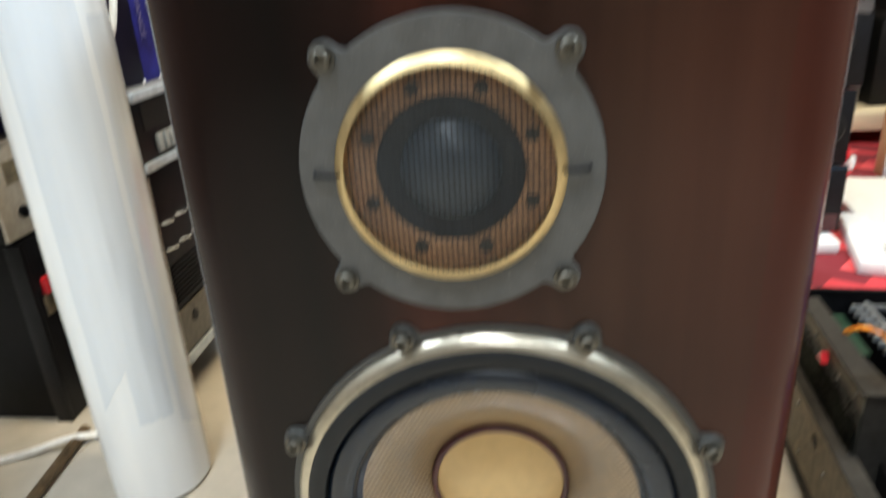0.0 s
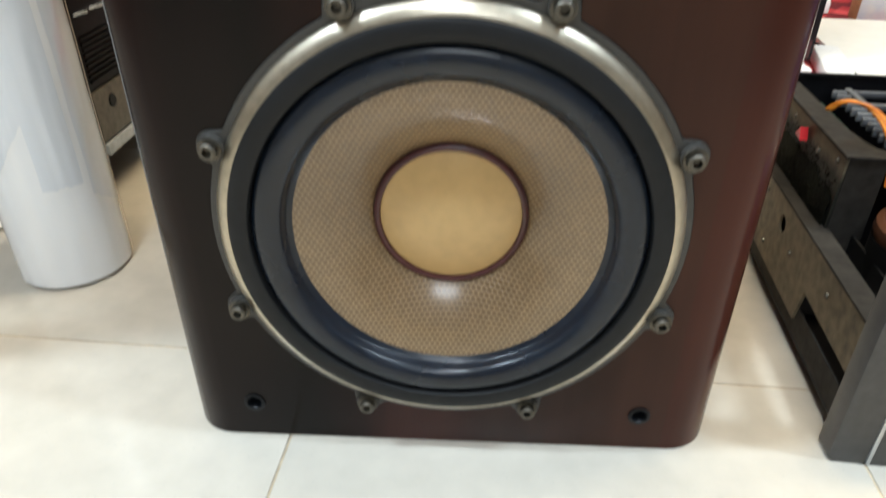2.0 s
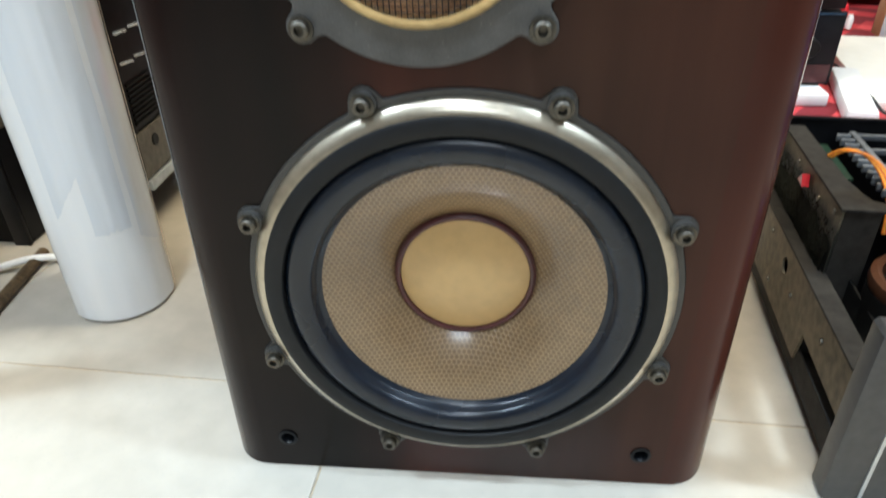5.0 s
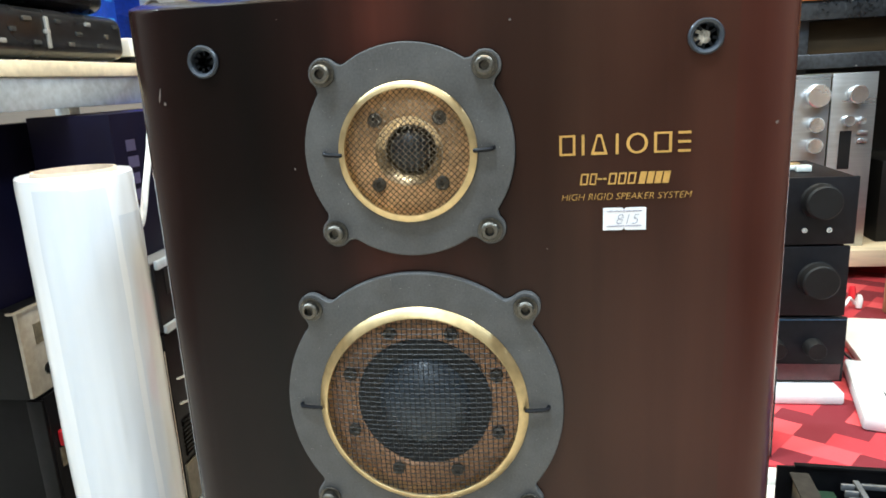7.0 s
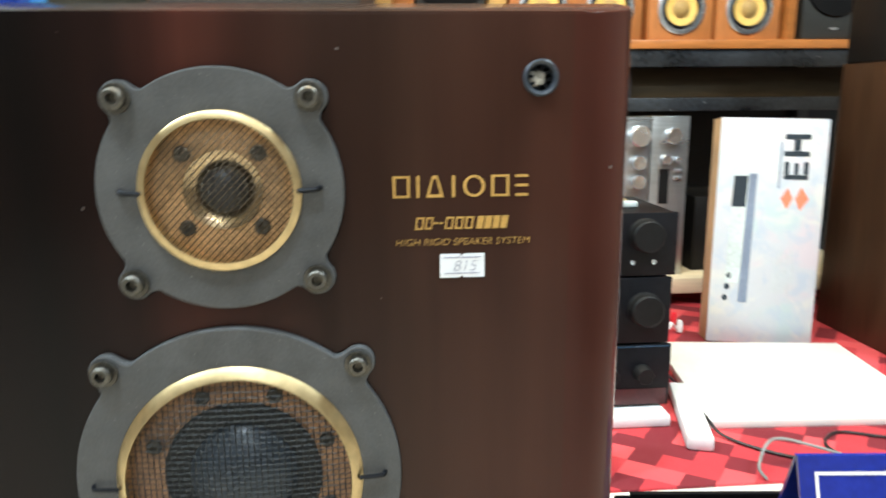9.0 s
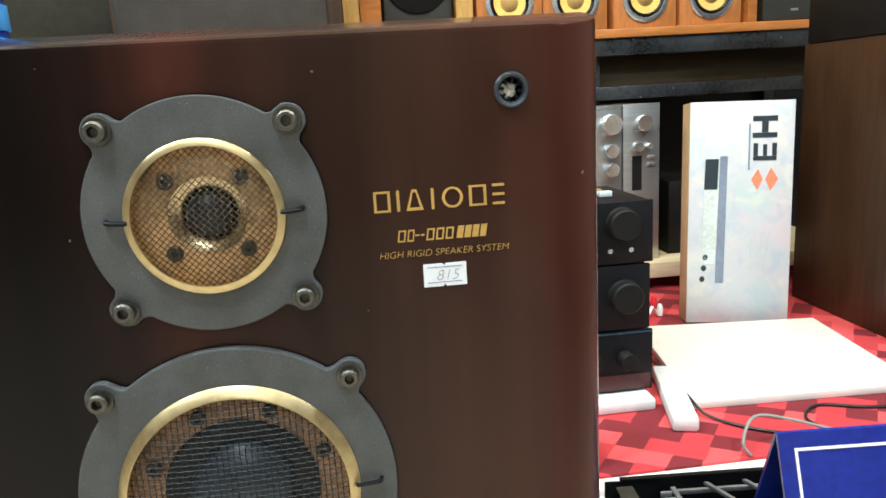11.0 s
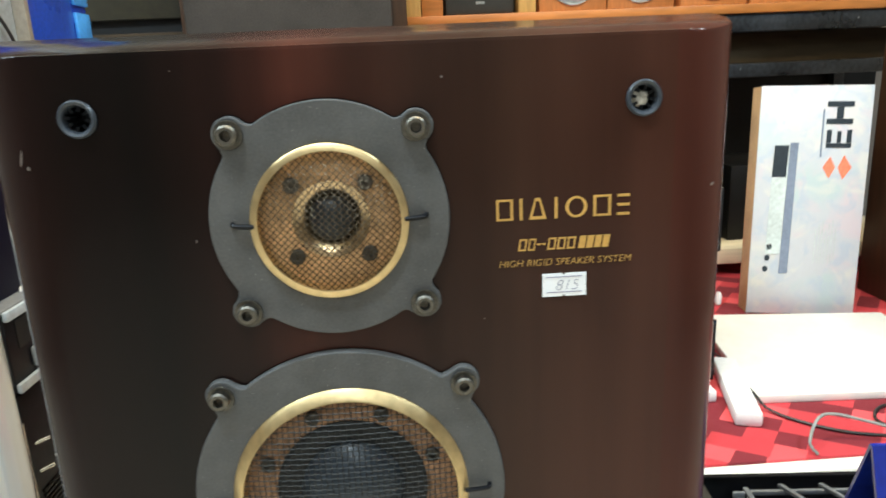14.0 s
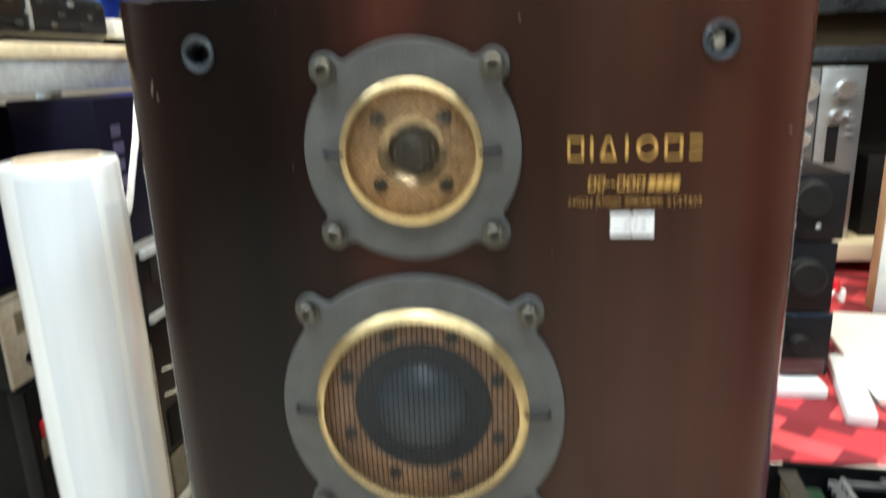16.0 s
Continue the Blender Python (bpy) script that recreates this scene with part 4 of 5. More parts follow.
# ---- open amplifier chassis ----
AMP = pose(0.2815, -0.006, 0, 0, 0, -5.0)
amp = thing("open_amplifier", AMP, "old amplifier chassis with its cover off, lying on the tiles", "amplifier")
part("front_panel", prism([(-0.0045, 0.004), (-0.0005, 0.0), (0.445, 0.0), (0.445, 0.163), (-0.0015, 0.163), (-0.0045, 0.160)], 0.0, 0.020, "y", bevel=0.001), "anthracite", amp, "anthracite metal front panel")
part("trim_strip", prism([(0.0215, 0.001), (0.0242, 0.001), (0.0242, 0.162), (0.0215, 0.162)], -0.0012, 0.0, "y"), "silver", amp, "thin silver strip")
side = part("side_panel", prism([(0.0205, 0.058), (0.127, 0.061), (0.134, 0.029), (0.350, 0.032), (0.350, 0.102), (0.0205, 0.102)], 0.002, 0.0045, "x"), "steel_sheet", amp, "dusty bare steel side")
hole = mesh_object("plug", lathe([(0, -0.02), (0.0085, -0.02), (0.0085, 0.02), (0, 0.02)], 24, at=(0, 0.209, 0.081), axis="x"), "dark", smooth=False)
hole.parent = amp
bpy.context.view_layer.update()
cut(side, [hole])
# shaded inside of the chassis, put in as a black panel behind the cut-outs
part("inner_shadow_panel", box((0.040, 0.0205, 0.0148), (0.042, 0.345, 0.100)), "dark", amp, "black panel put in for the shadow inside the cut-outs")
part("side_flange", box((0.002, 0.0205, 0.1025), (0.020, 0.350, 0.1045)), "dusty_black", amp, "black folded flange")
part("base_plate", box((0.0050, 0.0205, 0.012), (0.44, 0.350, 0.0145)), "black_paint", amp)
# shadow band below the side panel, put in as a black strip
part("base_shadow_strip", box((0.0050, 0.0205, 0.0148), (0.0070, 0.350, 0.040)), "dusty_black", amp, "black strip put in for the shadow gap under the side")
for fx, fy in ((0.06, 0.03), (0.4, 0.03), (0.06, 0.25), (0.4, 0.25)):
    part("foot", lathe([(0.0, 0.0), (0.014, 0.0), (0.015, 0.011), (0, 0.0118)], 20, at=(fx, fy, 0), axis="z"), "rubber", amp)
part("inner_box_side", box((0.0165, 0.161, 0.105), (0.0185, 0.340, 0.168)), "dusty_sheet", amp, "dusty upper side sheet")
part("inner_box_front", box((0.0190, 0.161, 0.015), (0.048, 0.163, 0.168)), "dusty_black", amp)
part("top_flange", prism([(0.0145, 0.158), (0.058, 0.158), (0.060, 0.170), (0.044, 0.178), (0.040, 0.192), (0.036, 0.220), (0.034, 0.348), (0.0145, 0.348)], 0.1685, 0.171, "z"), "dusty_black", amp, "dusty black top flange")
part("rear_panel", box((0.002, 0.3505, 0.012), (0.44, 0.353, 0.176)), "black_paint", amp)
part("rear_lip", box((0.020, 0.3485, 0.1765), (0.44, 0.3545, 0.180), 0.0005), "black_paint", amp)
part("circuit_board", box((0.028, 0.26, 0.150), (0.060, 0.345, 0.152)), "green_board", amp, "green circuit board")
sink = part("heat_sink", box((0.0795, 0.175, 0.016), (0.0835, 0.346, 0.163)), "black_metal", amp, "black heat sink with a ladder of pale bars")
part("ladder_rail", box((0.078, 0.178, 0.1635), (0.084, 0.346, 0.168), 0.0008), "ladder", sink, "pale grey rail")
for i in range(13):
    part("tooth", box((0.064, 0.182 + 0.0128 * i, 0.160), (0.0775, 0.1855 + 0.0128 * i, 0.1672), 0.0006), "ladder", sink, "pale grey tooth")
for i in range(5):
    part("cross_bar", box((0.0845, 0.186 + 0.038 * i, 0.161), (0.43, 0.190 + 0.038 * i, 0.167), 0.0008), "ladder", sink, "pale grey bar")
for i in range(7):
    x0 = 0.118 + 0.046 * i
    part("slant_bar", prism([(x0, 0.346), (x0 + 0.005, 0.346), (x0 + 0.022, 0.310), (x0 + 0.017, 0.310)], 0.1675, 0.171, "z"), "ladder", sink, "pale grey slanted bar")
coil = part("transformer", lathe([(0.0, 0.016), (0.046, 0.016), (0.050, 0.022), (0.0505, 0.1155), (0, 0.1155)], 48, at=(0.090, 0.123, 0), axis="z"), "dark", amp, "round transformer with a copper rim")
part("winding", lathe([(0.0495, 0.1158), (0.051, 0.120), (0.050, 0.127), (0.046, 0.130), (0.042, 0.128), (0.040, 0.1158)], 48, at=(0.090, 0.123, 0), axis="z"), "copper_coil", coil, "copper winding")
part("cover_disc", lathe([(0.0, 0.1158), (0.0385, 0.1158), (0.0365, 0.1265), (0.012, 0.128), (0.010, 0.124), (0, 0.124)], 40, at=(0.090, 0.123, 0), axis="z"), "dark", coil, "black cover disc")
for i, (cx, cy) in enumerate(((0.225, 0.06), (0.225, 0.125), (0.275, 0.06), (0.275, 0.125))):
    part("capacitor", lathe([(0, 0.015), (0.020, 0.015), (0.020, 0.118), (0.019, 0.120), (0.0175, 0.119), (0, 0.119)], 28, at=(cx, cy, 0), axis="z"), "blue" if i < 2 else "dark", amp, "upright round capacitor")
for i in range(6):
    q = 0.0018 * i
    mat = ("orange_wire", "yellow_wire", "red_wire", "orange_wire", "yellow_wire", "orange_wire")[i]
    part("wire", cable([(0.034 + 0.3 * q, 0.268 - 0.4 * q, 0.1720), (0.042 + 0.3 * q, 0.260 - 0.5 * q, 0.182 + 0.1 * q), (0.056 + 0.5 * q, 0.250 - 0.8 * q, 0.183), (0.066 + 0.6 * q, 0.228 - 0.6 * q, 0.174), (0.070 + 0.5 * q, 0.206 - 0.3 * q, 0.156), (0.070 + 0.4 * q, 0.195, 0.130)], 0.0014), mat, amp)
part("red_plug", prism([(-0.002, 0.0), (0.013, 0.0015), (0.008, 0.006), (0.004, 0.0105)], -0.004, 0.003, "x"), "red_plastic", amp, "small red plug").matrix_basis = pose(0.0125, 0.244, 0.150)
bm = bmesh.new()
rnd = random.Random(4)
GY, GZ = 70, 34
va = []
for i in range(GY + 1):
    u = i / GY
    top = 0.020 + 0.014 * math.sin(2.4 * u + 0.3) + 0.010 * noise.noise(Vector((u * 9, 1, 0)))
    for k in range(GZ + 1):
        v = k / GZ
        w = (v ** 3) * 0.003
        y = 0.164 + 0.175 * u + w * noise.noise(Vector((u * 40, v * 9, 3)))
        z = 0.1052 + top * v + w * noise.noise(Vector((u * 34, v * 8, 9)))
        va.append(bm.verts.new((0.0160 - (0.0014 + 0.0026 * abs(noise.noise(Vector((u * 30, v * 7, 5))))) * (1 - v ** 4) - 0.0008 * rnd.random() * (1 - v), y, z)))
for i in range(GY):
    for k in range(GZ):
        q = i * (GZ + 1) + k
        bm.faces.new((va[q], va[q + GZ + 1], va[q + GZ + 2], va[q + 1]))
for i in range(900):
    u, v = rnd.random(), rnd.random() ** 2
    ctr = Vector((0.0158, 0.164 + 0.175 * u, 0.1052 + 0.020 + 0.014 * math.sin(2.4 * u + 0.3) + 0.022 * v - 0.006))
    s = 0.0005 + 0.0013 * rnd.random()
    vs = [bm.verts.new(ctr + Vector((rnd.uniform(-s, s) * 0.6, rnd.uniform(-s, s), rnd.uniform(-s, s)))) for _ in range(4)]
    for f in ((0, 1, 2), (0, 1, 3), (0, 2, 3), (1, 2, 3)):
        bm.faces.new([vs[n_] for n_ in f])
tagged(part("dust_clumps", bm, "dust", amp, "thick dark layer of grey-green dust"), kind="stuff")
for i in range(7):
    part("screw", lathe([(0, -0.0018), (0.0024, -0.0016), (0.0028, 0.0), (0, 0.0)], 12, axis="x"), "steel", amp).matrix_basis = pose(0.0018 if i < 4 else 0.0163, (0.09, 0.175, 0.24, 0.262, 0.175, 0.215, 0.285)[i], (0.084, 0.070, 0.045, 0.09, 0.160, 0.152, 0.158)[i])
for y in (0.104, 0.212):
    part("strut", box((0.095, y, 0.172), (0.44, y + 0.010, 0.1835)), "black_paint", amp)

# ---- blue tent card on the amplifier ----
card = thing("tent_sign", AMP @ pose(0.102, 0.108, 0.184), "glossy blue tent card with white frame, on the amplifier", "sign")
CH, TA = 0.156, 20
LEAF = pose(0, 0, 0, -TA, 0, 0)
part("front_leaf", moved(prism([(0, 0), (0.21, 0), (0.21, CH), (0, CH)], 0, 0.003, "y"), LEAF), "sign_blue", card)
part("back_leaf", moved(prism([(0, 0), (0.21, 0), (0.21, CH), (0, CH)], -0.003, 0, "y"), pose(0, 2 * CH * math.sin(radians(TA)) + 0.004, 0, TA, 0, 0)), "sign_blue", card)
fr = outline_curve([[(0.013, 0.012), (0.197, 0.012), (0.197, CH - 0.013), (0.013, CH - 0.013)], [(0.0155, 0.0145), (0.0155, CH - 0.0155), (0.1945, CH - 0.0155), (0.1945, 0.0145)]], 0.0004)
part("printed_frame", moved(fr, LEAF @ pose(0, -0.0008, 0)), "paper", card, "thin white frame")
part("letter", moved(text_mesh("A", 0.022, 0.0004, "CENTER"), LEAF @ pose(0.092, -0.0008, 0.092)), "paper", card, "white letter")
part("bar", moved(prism([(0.05, 0.066), (0.16, 0.066), (0.16, 0.082), (0.05, 0.082)], -0.0008, -0.0004, "y"), LEAF), "paper", card, "white bar of print")

# ---- stack of small black amplifiers ----
for name, bm_, lab in (("foam_block", box((0.36, 0.690, 0.0305), (0.575, 0.90, 0.0523), 0.004), "flat white foam block under the black amplifiers"),
                       ("foam_bar", moved(box((-0.022, -0.107, 0), (0.022, 0.107, 0.027), 0.006), pose(0.6176, 0.709, 0.0305, 0, 0, -16.5)), "white foam bar lying on the red carpet")):
    tagged(mesh_object(name, bm_, "white_foam"), lab, "foam")


def black_amp(z, h, x0, x1, label, knobs, extras):
    a = thing("black_amplifier", pose(0, 0.727, z), label, "amplifier", "stack of black amplifiers")
    part("body", box((x0 + 0.003, 0.008, 0.004), (x1 - 0.003, 0.20, h), 0.002), "black_paint", a)
    part("front_panel", box((x0, 0.0, 0.003), (x1, 0.0075, h + 0.001), 0.0015), "black_metal", a)
    for kx, kz, kr in knobs:
        part("knob", lathe([(kr * 1.04, 0.0), (kr * 1.04, -0.003), (kr, -0.004), (kr * 0.97, -0.019), (kr * 0.88, -0.021), (0, -0.021)], 40, at=(kx, 0, kz)), "dark", a, "round black knob")
    for fx in (x0 + 0.025, x1 - 0.025):
        part("foot", lathe([(0, 0.0), (0.009, 0.0), (0.009, 0.0038), (0, 0.0038)], 16, at=(fx, 0.03, 0), axis="z"), "rubber", a)
        part("foot", lathe([(0, 0.0), (0.009, 0.0), (0.009, 0.0038), (0, 0.0038)], 16, at=(fx, 0.17, 0), axis="z"), "rubber", a)
    for nm, bm_, mat, lb in extras:
        part(nm, bm_, mat, a, lb)
    return a


jack = [("jack", lathe([(0.0045, -0.0), (0.0045, -0.002), (0.0026, -0.002), (0.0024, 0.0), (0, 0.0)], 16, at=(jx, -0.0002, 0.028)), "silver_knob", "pale metal socket") for jx in (0.505, 0.543)]
# the reddish reflection low on this front is painted as a maroon panel
black_amp(0.0525, 0.1205, 0.36, 0.585, "black desktop amplifier with a small knob, lowest of a stack", [(0.533, 0.068, 0.016), (0.470, 0.068, 0.016)],
          [("lower_window", box((0.365, -0.001, 0.006), (0.580, -0.0002, 0.036)), "maroon", "lower window, its reddish reflection put in as dark red"), ("top_edge", box((0.362, -0.0012, 0.1165), (0.583, -0.0002, 0.1195)), "blue_edge_sheen", "top edge with its blue reflection put in as a thin strip")])
black_amp(0.1745, 0.1245, 0.365, 0.579, "black desktop amplifier with a large knob, middle of a stack", [(0.531, 0.068, 0.030)],
          [("display", box((0.40, -0.0012, 0.066), (0.470, -0.0002, 0.080)), "screen", "pale display"), ("display", box((0.40, -0.0012, 0.036), (0.470, -0.0002, 0.050)), "screen", "pale display")])
black_amp(0.3005, 0.1155, 0.35, 0.584, "black desktop amplifier with a large knob, top of a stack", [(0.526, 0.077, 0.029)], jack)
clutter = thing("small_parts_bag", pose(0.44, 0.80, 0.4175), "clear bag of small coloured parts on the black amplifiers", "bag")
rnd = random.Random(8)
for i in range(14):
    c = (rnd.uniform(-0.06, 0.08), rnd.uniform(-0.03, 0.05), 0.0)
    part("small_part", box((c[0] - 0.012, c[1] - 0.006, 0), (c[0] + 0.012, c[1] + 0.006, rnd.uniform(0.006, 0.014)), 0.002), ("paper", "yellow_wire", "pale_print", "gold", "white")[i % 5], clutter)
plugs = thing("plug_lead", pose(0.776, 1.139, 0.0305), "white and red plug lead lying on the carpet", "cable")
part("lead", cable([(-0.05, 0.0, 0.004), (-0.02, -0.02, 0.012), (0.0, -0.01, 0.03), (0.015, 0.0, 0.012)], 0.004), "white_cable", plugs)
part("plug", lathe([(0, 0.0), (0.007, 0.0), (0.008, 0.02), (0.005, 0.03), (0, 0.03)], 16, at=(0.006, -0.005, 0.028), axis="z"), "red_plastic", plugs, "red plug")
part("plug", lathe([(0, 0.0), (0.007, 0.0), (0.008, 0.02), (0.005, 0.03), (0, 0.03)], 16, at=(0.024, -0.002, 0.004), axis="z"), "white", plugs, "white plug")

tagged(mesh_object("white_board", prism([(0.640, 0.676), (1.060, 0.655), (1.112, 1.000), (0.700, 1.050)], 0.0305, 0.046, "z", bevel=0.0015), "white_board"), "flat cream white board lying on the red carpet", "board")
tagged(mesh_object("power_lead", cable([(0.600, 0.98, 0.036), (0.640, 0.88, 0.052), (0.637, 0.70, 0.050), (0.648, 0.640, 0.036), (0.72, 0.575, 0.034), (0.82, 0.545, 0.034)], 0.0026), "black_cable"), "thin black cord trailing over the red carpet", "cord")
tagged(mesh_object("power_lead", cable([(0.82, 0.545, 0.034), (0.80, 0.60, 0.034), (0.85, 0.64, 0.034), (0.93, 0.615, 0.034), (1.05, 0.60, 0.034)], 0.0026), "black_cable"), "thin black cord looped on the red carpet", "cable")
tagged(mesh_object("audio_lead", cable([(0.648, 0.520, 0.033), (0.640, 0.530, 0.050), (0.675, 0.555, 0.078), (0.74, 0.55, 0.066), (0.84, 0.53, 0.036)], 0.0025), "grey_cable"), "grey cord bowed up from the red carpet", "cable")

# ---- printed carton standing on the carpet ----
carton = thing("product_carton", pose(0.847, 1.217, 0.0345, -5, 1.5, -10.3) @ Matrix.Diagonal((1.07, 1.25, 1.068, 1)), "tall white pastel-printed carton standing on the red carpet", "carton")
part("front_face", box((0, 0, 0), (0.234, 0.003, 0.516), 0.0008), "box_white", carton, "white face printed in pastel colours")
part("box_body", box((0.0, 0.0035, 0.0), (0.234, 0.052, 0.515), 0.001), "cardboard", carton, "brown cardboard sides")
def decal(name, pts, mat, lab):
    part(name, prism([(a - 0.008, h) for a, h in pts], -0.0009, -0.0005, "y"), mat, carton, lab)
def rect(x0, z0, x1, z1):
    return [(x0, z0), (x1, z0), (x1, z1), (x0, z1)]
decal("picture_panel", [(0.072, 0.095), (0.091, 0.095), (0.094, 0.392), (0.077, 0.392)], "slate_print", "slate grey printed panel")
decal("picture_face", [(0.040, 0.140), (0.0715, 0.140), (0.0765, 0.388), (0.043, 0.388)], "pale_print", "pale grey printed device")
part("picture_window", prism([(0.034, 0.316), (0.0640, 0.316), (0.066, 0.386), (0.036, 0.386)], -0.0014, -0.0010, "y"), "black_print", carton, "dark printed window")
for i in range(3):
    decal("picture_knob", [(0.042 + 0.003 * i + 0.006 * math.cos(a), 0.105 + 0.026 * i + 0.007 * math.sin(a)) for a in np.linspace(0, 2 * math.pi, 14, endpoint=False)], "black_print", "printed dark knob")
def sized(pts):
    return [(0.177 + (a - 0.170) * 1.45, 0.396 + (h - 0.399) * 1.4) for a, h in pts]
for pts in (rect(0.150, 0.452, 0.188, 0.460), rect(0.150, 0.425, 0.188, 0.433), rect(0.164, 0.4335, 0.174, 0.4515)):
    decal("brand_shape", sized(pts), "black_print", "dark brand bar")
for pts in (rect(0.152, 0.388, 0.188, 0.395), rect(0.152, 0.3955, 0.159, 0.416), rect(0.167, 0.3955, 0.173, 0.414), rect(0.181, 0.3955, 0.188, 0.416)):
    decal("brand_shape", sized(pts), "black_print", "dark brand bar")
for pts in ([(0.150, 0.357), (0.160, 0.340), (0.168, 0.357), (0.160, 0.374)], [(0.172, 0.357), (0.180, 0.338), (0.192, 0.357), (0.180, 0.376)]):
    decal("brand_shape", sized(pts), "coral", "coral brand diamond")
decal("small_print", rect(0.140, 0.360, 0.1435, 0.465), "slate_print", "row of small print")
for i in range(7):
    decal("small_print", rect(0.145 + 0.007 * i, 0.12, 0.1462 + 0.007 * i, 0.20 + 0.01 * (i % 3)), "pale_print", "row of small print")

# ---- walnut loudspeaker beside the carpet ----
big = thing("walnut_loudspeaker", pose(1.158, 0.832, 0.0305, 0, 0, 0), "walnut veneered loudspeaker with a dark cloth front", "loudspeaker")
part("cabinet", box((0, 0.022, 0), (0.34, 0.36, 0.650), 0.003), "walnut", big)
part("grille_frame", box((0.003, 0.0, 0.012), (0.337, 0.0215, 0.642), 0.007), "grille", big, "charcoal cloth grille")
black = thing("black_cabinet", pose(1.155, 0.87, 0.681), "black cabinet standing on the walnut loudspeaker", "cabinet")
part("body", box((0, 0.0125, 0), (0.335, 0.31, 0.369), 0.004), "dark", black)
part("front_panel", box((0.004, 0.0, 0.004), (0.331, 0.012, 0.365), 0.004), "grille", black, "black cloth front")

# ---- shelving behind, with small loudspeakers ----
rack = thing("storage_rack", pose(0, 0, 0), "black steel rack with an orange wooden shelf", "shelf")
part("front_rail", box((0.02, 1.50, 0.677), (1.58, 1.525, 0.725), 0.002), "worn_black", rack, "worn black upper rail")
part("lower_rail", box((0.02, 1.50, 0.555), (1.58, 1.525, 0.592), 0.002), "worn_black", rack, "worn black lower rail")
part("back_panel", box((0.02, 1.55, 0.593), (1.58, 1.56, 0.676)), "dark_brown", rack, "brown wooden panel")
part("shelf_board", box((0.02, 1.492, 0.7255), (1.58, 1.85, 0.750), 0.002), "orange_wood", rack, "orange wooden shelf board")
part("ledge_board", box((0.15, 1.34, 0.065), (1.5, 1.83, 0.108), 0.002), "pine", rack, "pale wooden bottom board")
for px in (0.03, 0.768, 1.55):
    part("post", box((px - 0.018, 1.5255, 0.0), (px + 0.018, 1.549, 1.5), 0.002), "worn_black", rack)
for px in (0.07, 1.54):
    part("rear_post", box((px - 0.018, 1.851, 0.0), (px + 0.018, 1.88, 1.5)), "worn_black", rack)
part("back_sheet", box((-0.6, 1.89, 0.0), (1.7, 1.90, 0.72)), "dark", rack, "dark back sheet")
case = thing("wooden_case", pose(0, 0, 0.7505), "open yellow wooden case holding small loudspeakers on the shelf", "case")
for x0, x1, mat in ((0.040, 0.098, "yellow_wood"), (0.10, 0.158, "orange_wood"), (0.365, 0.413, "yellow_wood"), (1.226, 1.254, "orange_wood")):
    part("upright", box((x0, 1.50, 0.0), (x1, 1.81, 0.42), 0.002), mat, case)
part("back_board", box((0.040, 1.815, 0.0), (1.50, 1.825, 0.42)), "orange_wood", case)
part("top_board", box((0.040, 1.50, 0.4205), (1.50, 1.825, 0.44)), "orange_wood", case)


def small_speaker(x0, w):
    h = 0.27
    s = thing("small_loudspeaker", pose(x0 + w / 2, 1.51, 0.7505), "small cherry loudspeaker with a yellow cone on the shelf", "loudspeaker", "small loudspeakers on the shelf")
    part("cabinet", box((-w / 2, 0, 0), (w / 2, 0.18, h), 0.004), "cherry", s)
    for cz, r in ((0.083, 0.069), (0.205, 0.03)):
        d = part("driver", lathe([(r, 0.001), (r, -0.004), (r * 0.93, -0.006), (r * 0.80, -0.005)], 48, at=(0, 0, cz)), "silver_knob", s, "silver driver ring")
        part("surround", lathe([(r * 0.81, -0.004), (r * 0.74, -0.008), (r * 0.66, -0.004)], 48, at=(0, 0, cz)), "rubber", d)
        part("cone", lathe([(r * 0.67, -0.0042), (r * 0.36, -0.0008)], 48, at=(0, 0, cz)), "yellow_cone", d, "yellow paper cone")
        part("dust_cap", lathe([(r * 0.37, -0.001), (r * 0.25, -0.008), (r * 0.1, -0.011), (0, -0.0115)], 32, at=(0, 0, cz)), "tan_cap", d, "tan paper dust cap")
    return s


for x0 in (0.424, 0.615, 0.822, 1.022):
    small_speaker(x0, 0.189)


def grey_monitor(x0, x1):
    s = thing("grey_monitor", pose((x0 + x1) / 2, 1.52, 0.7505), "charcoal monitor loudspeaker with a round cloth front on the shelf", "loudspeaker", "charcoal monitors on the shelf")
    w = (x1 - x0) / 2
    part("cabinet", box((-w, 0, 0), (w, 0.2, 0.33), 0.012), "grey_monitor", s)
    part("grille", lathe([(w * 0.97, 0.0), (w * 0.95, -0.006), (w * 0.6, -0.010), (0, -0.011)], 48, at=(0, 0, 0.16)), "grille", s, "round charcoal grille")
    part("badge", box((-0.012, -0.002, 0.028), (0.012, -0.0003, 0.034)), "silver", s, "small silver badge")


grey_monitor(0.165, 0.360)
grey_monitor(1.284, 1.484)


def silver_unit(x0, x1, label, knobs, extra):
    s = thing("silver_amplifier", pose(0, 1.38, 0.1085), label, "amplifier", "silver amplifiers on the shelf")
    part("body", box((x0 + 0.002, 0.006, 0), (x1 - 0.002, 0.24, 0.433), 0.002), "steel_sheet", s)
    part("front_panel", box((x0, 0, 0), (x1, 0.0055, 0.435), 0.001), "silver", s)
    for kx, kz, kr in knobs:
        part("knob", lathe([(kr, 0), (kr, -0.018), (kr * 0.92, -0.02), (kr * 0.7, -0.0195), (0, -0.0195)], 36, at=(kx, 0, kz)), "silver_knob", s, "turned silver knob")
    for nm, bm_, mat in extra:
        part(nm, bm_, mat, s)


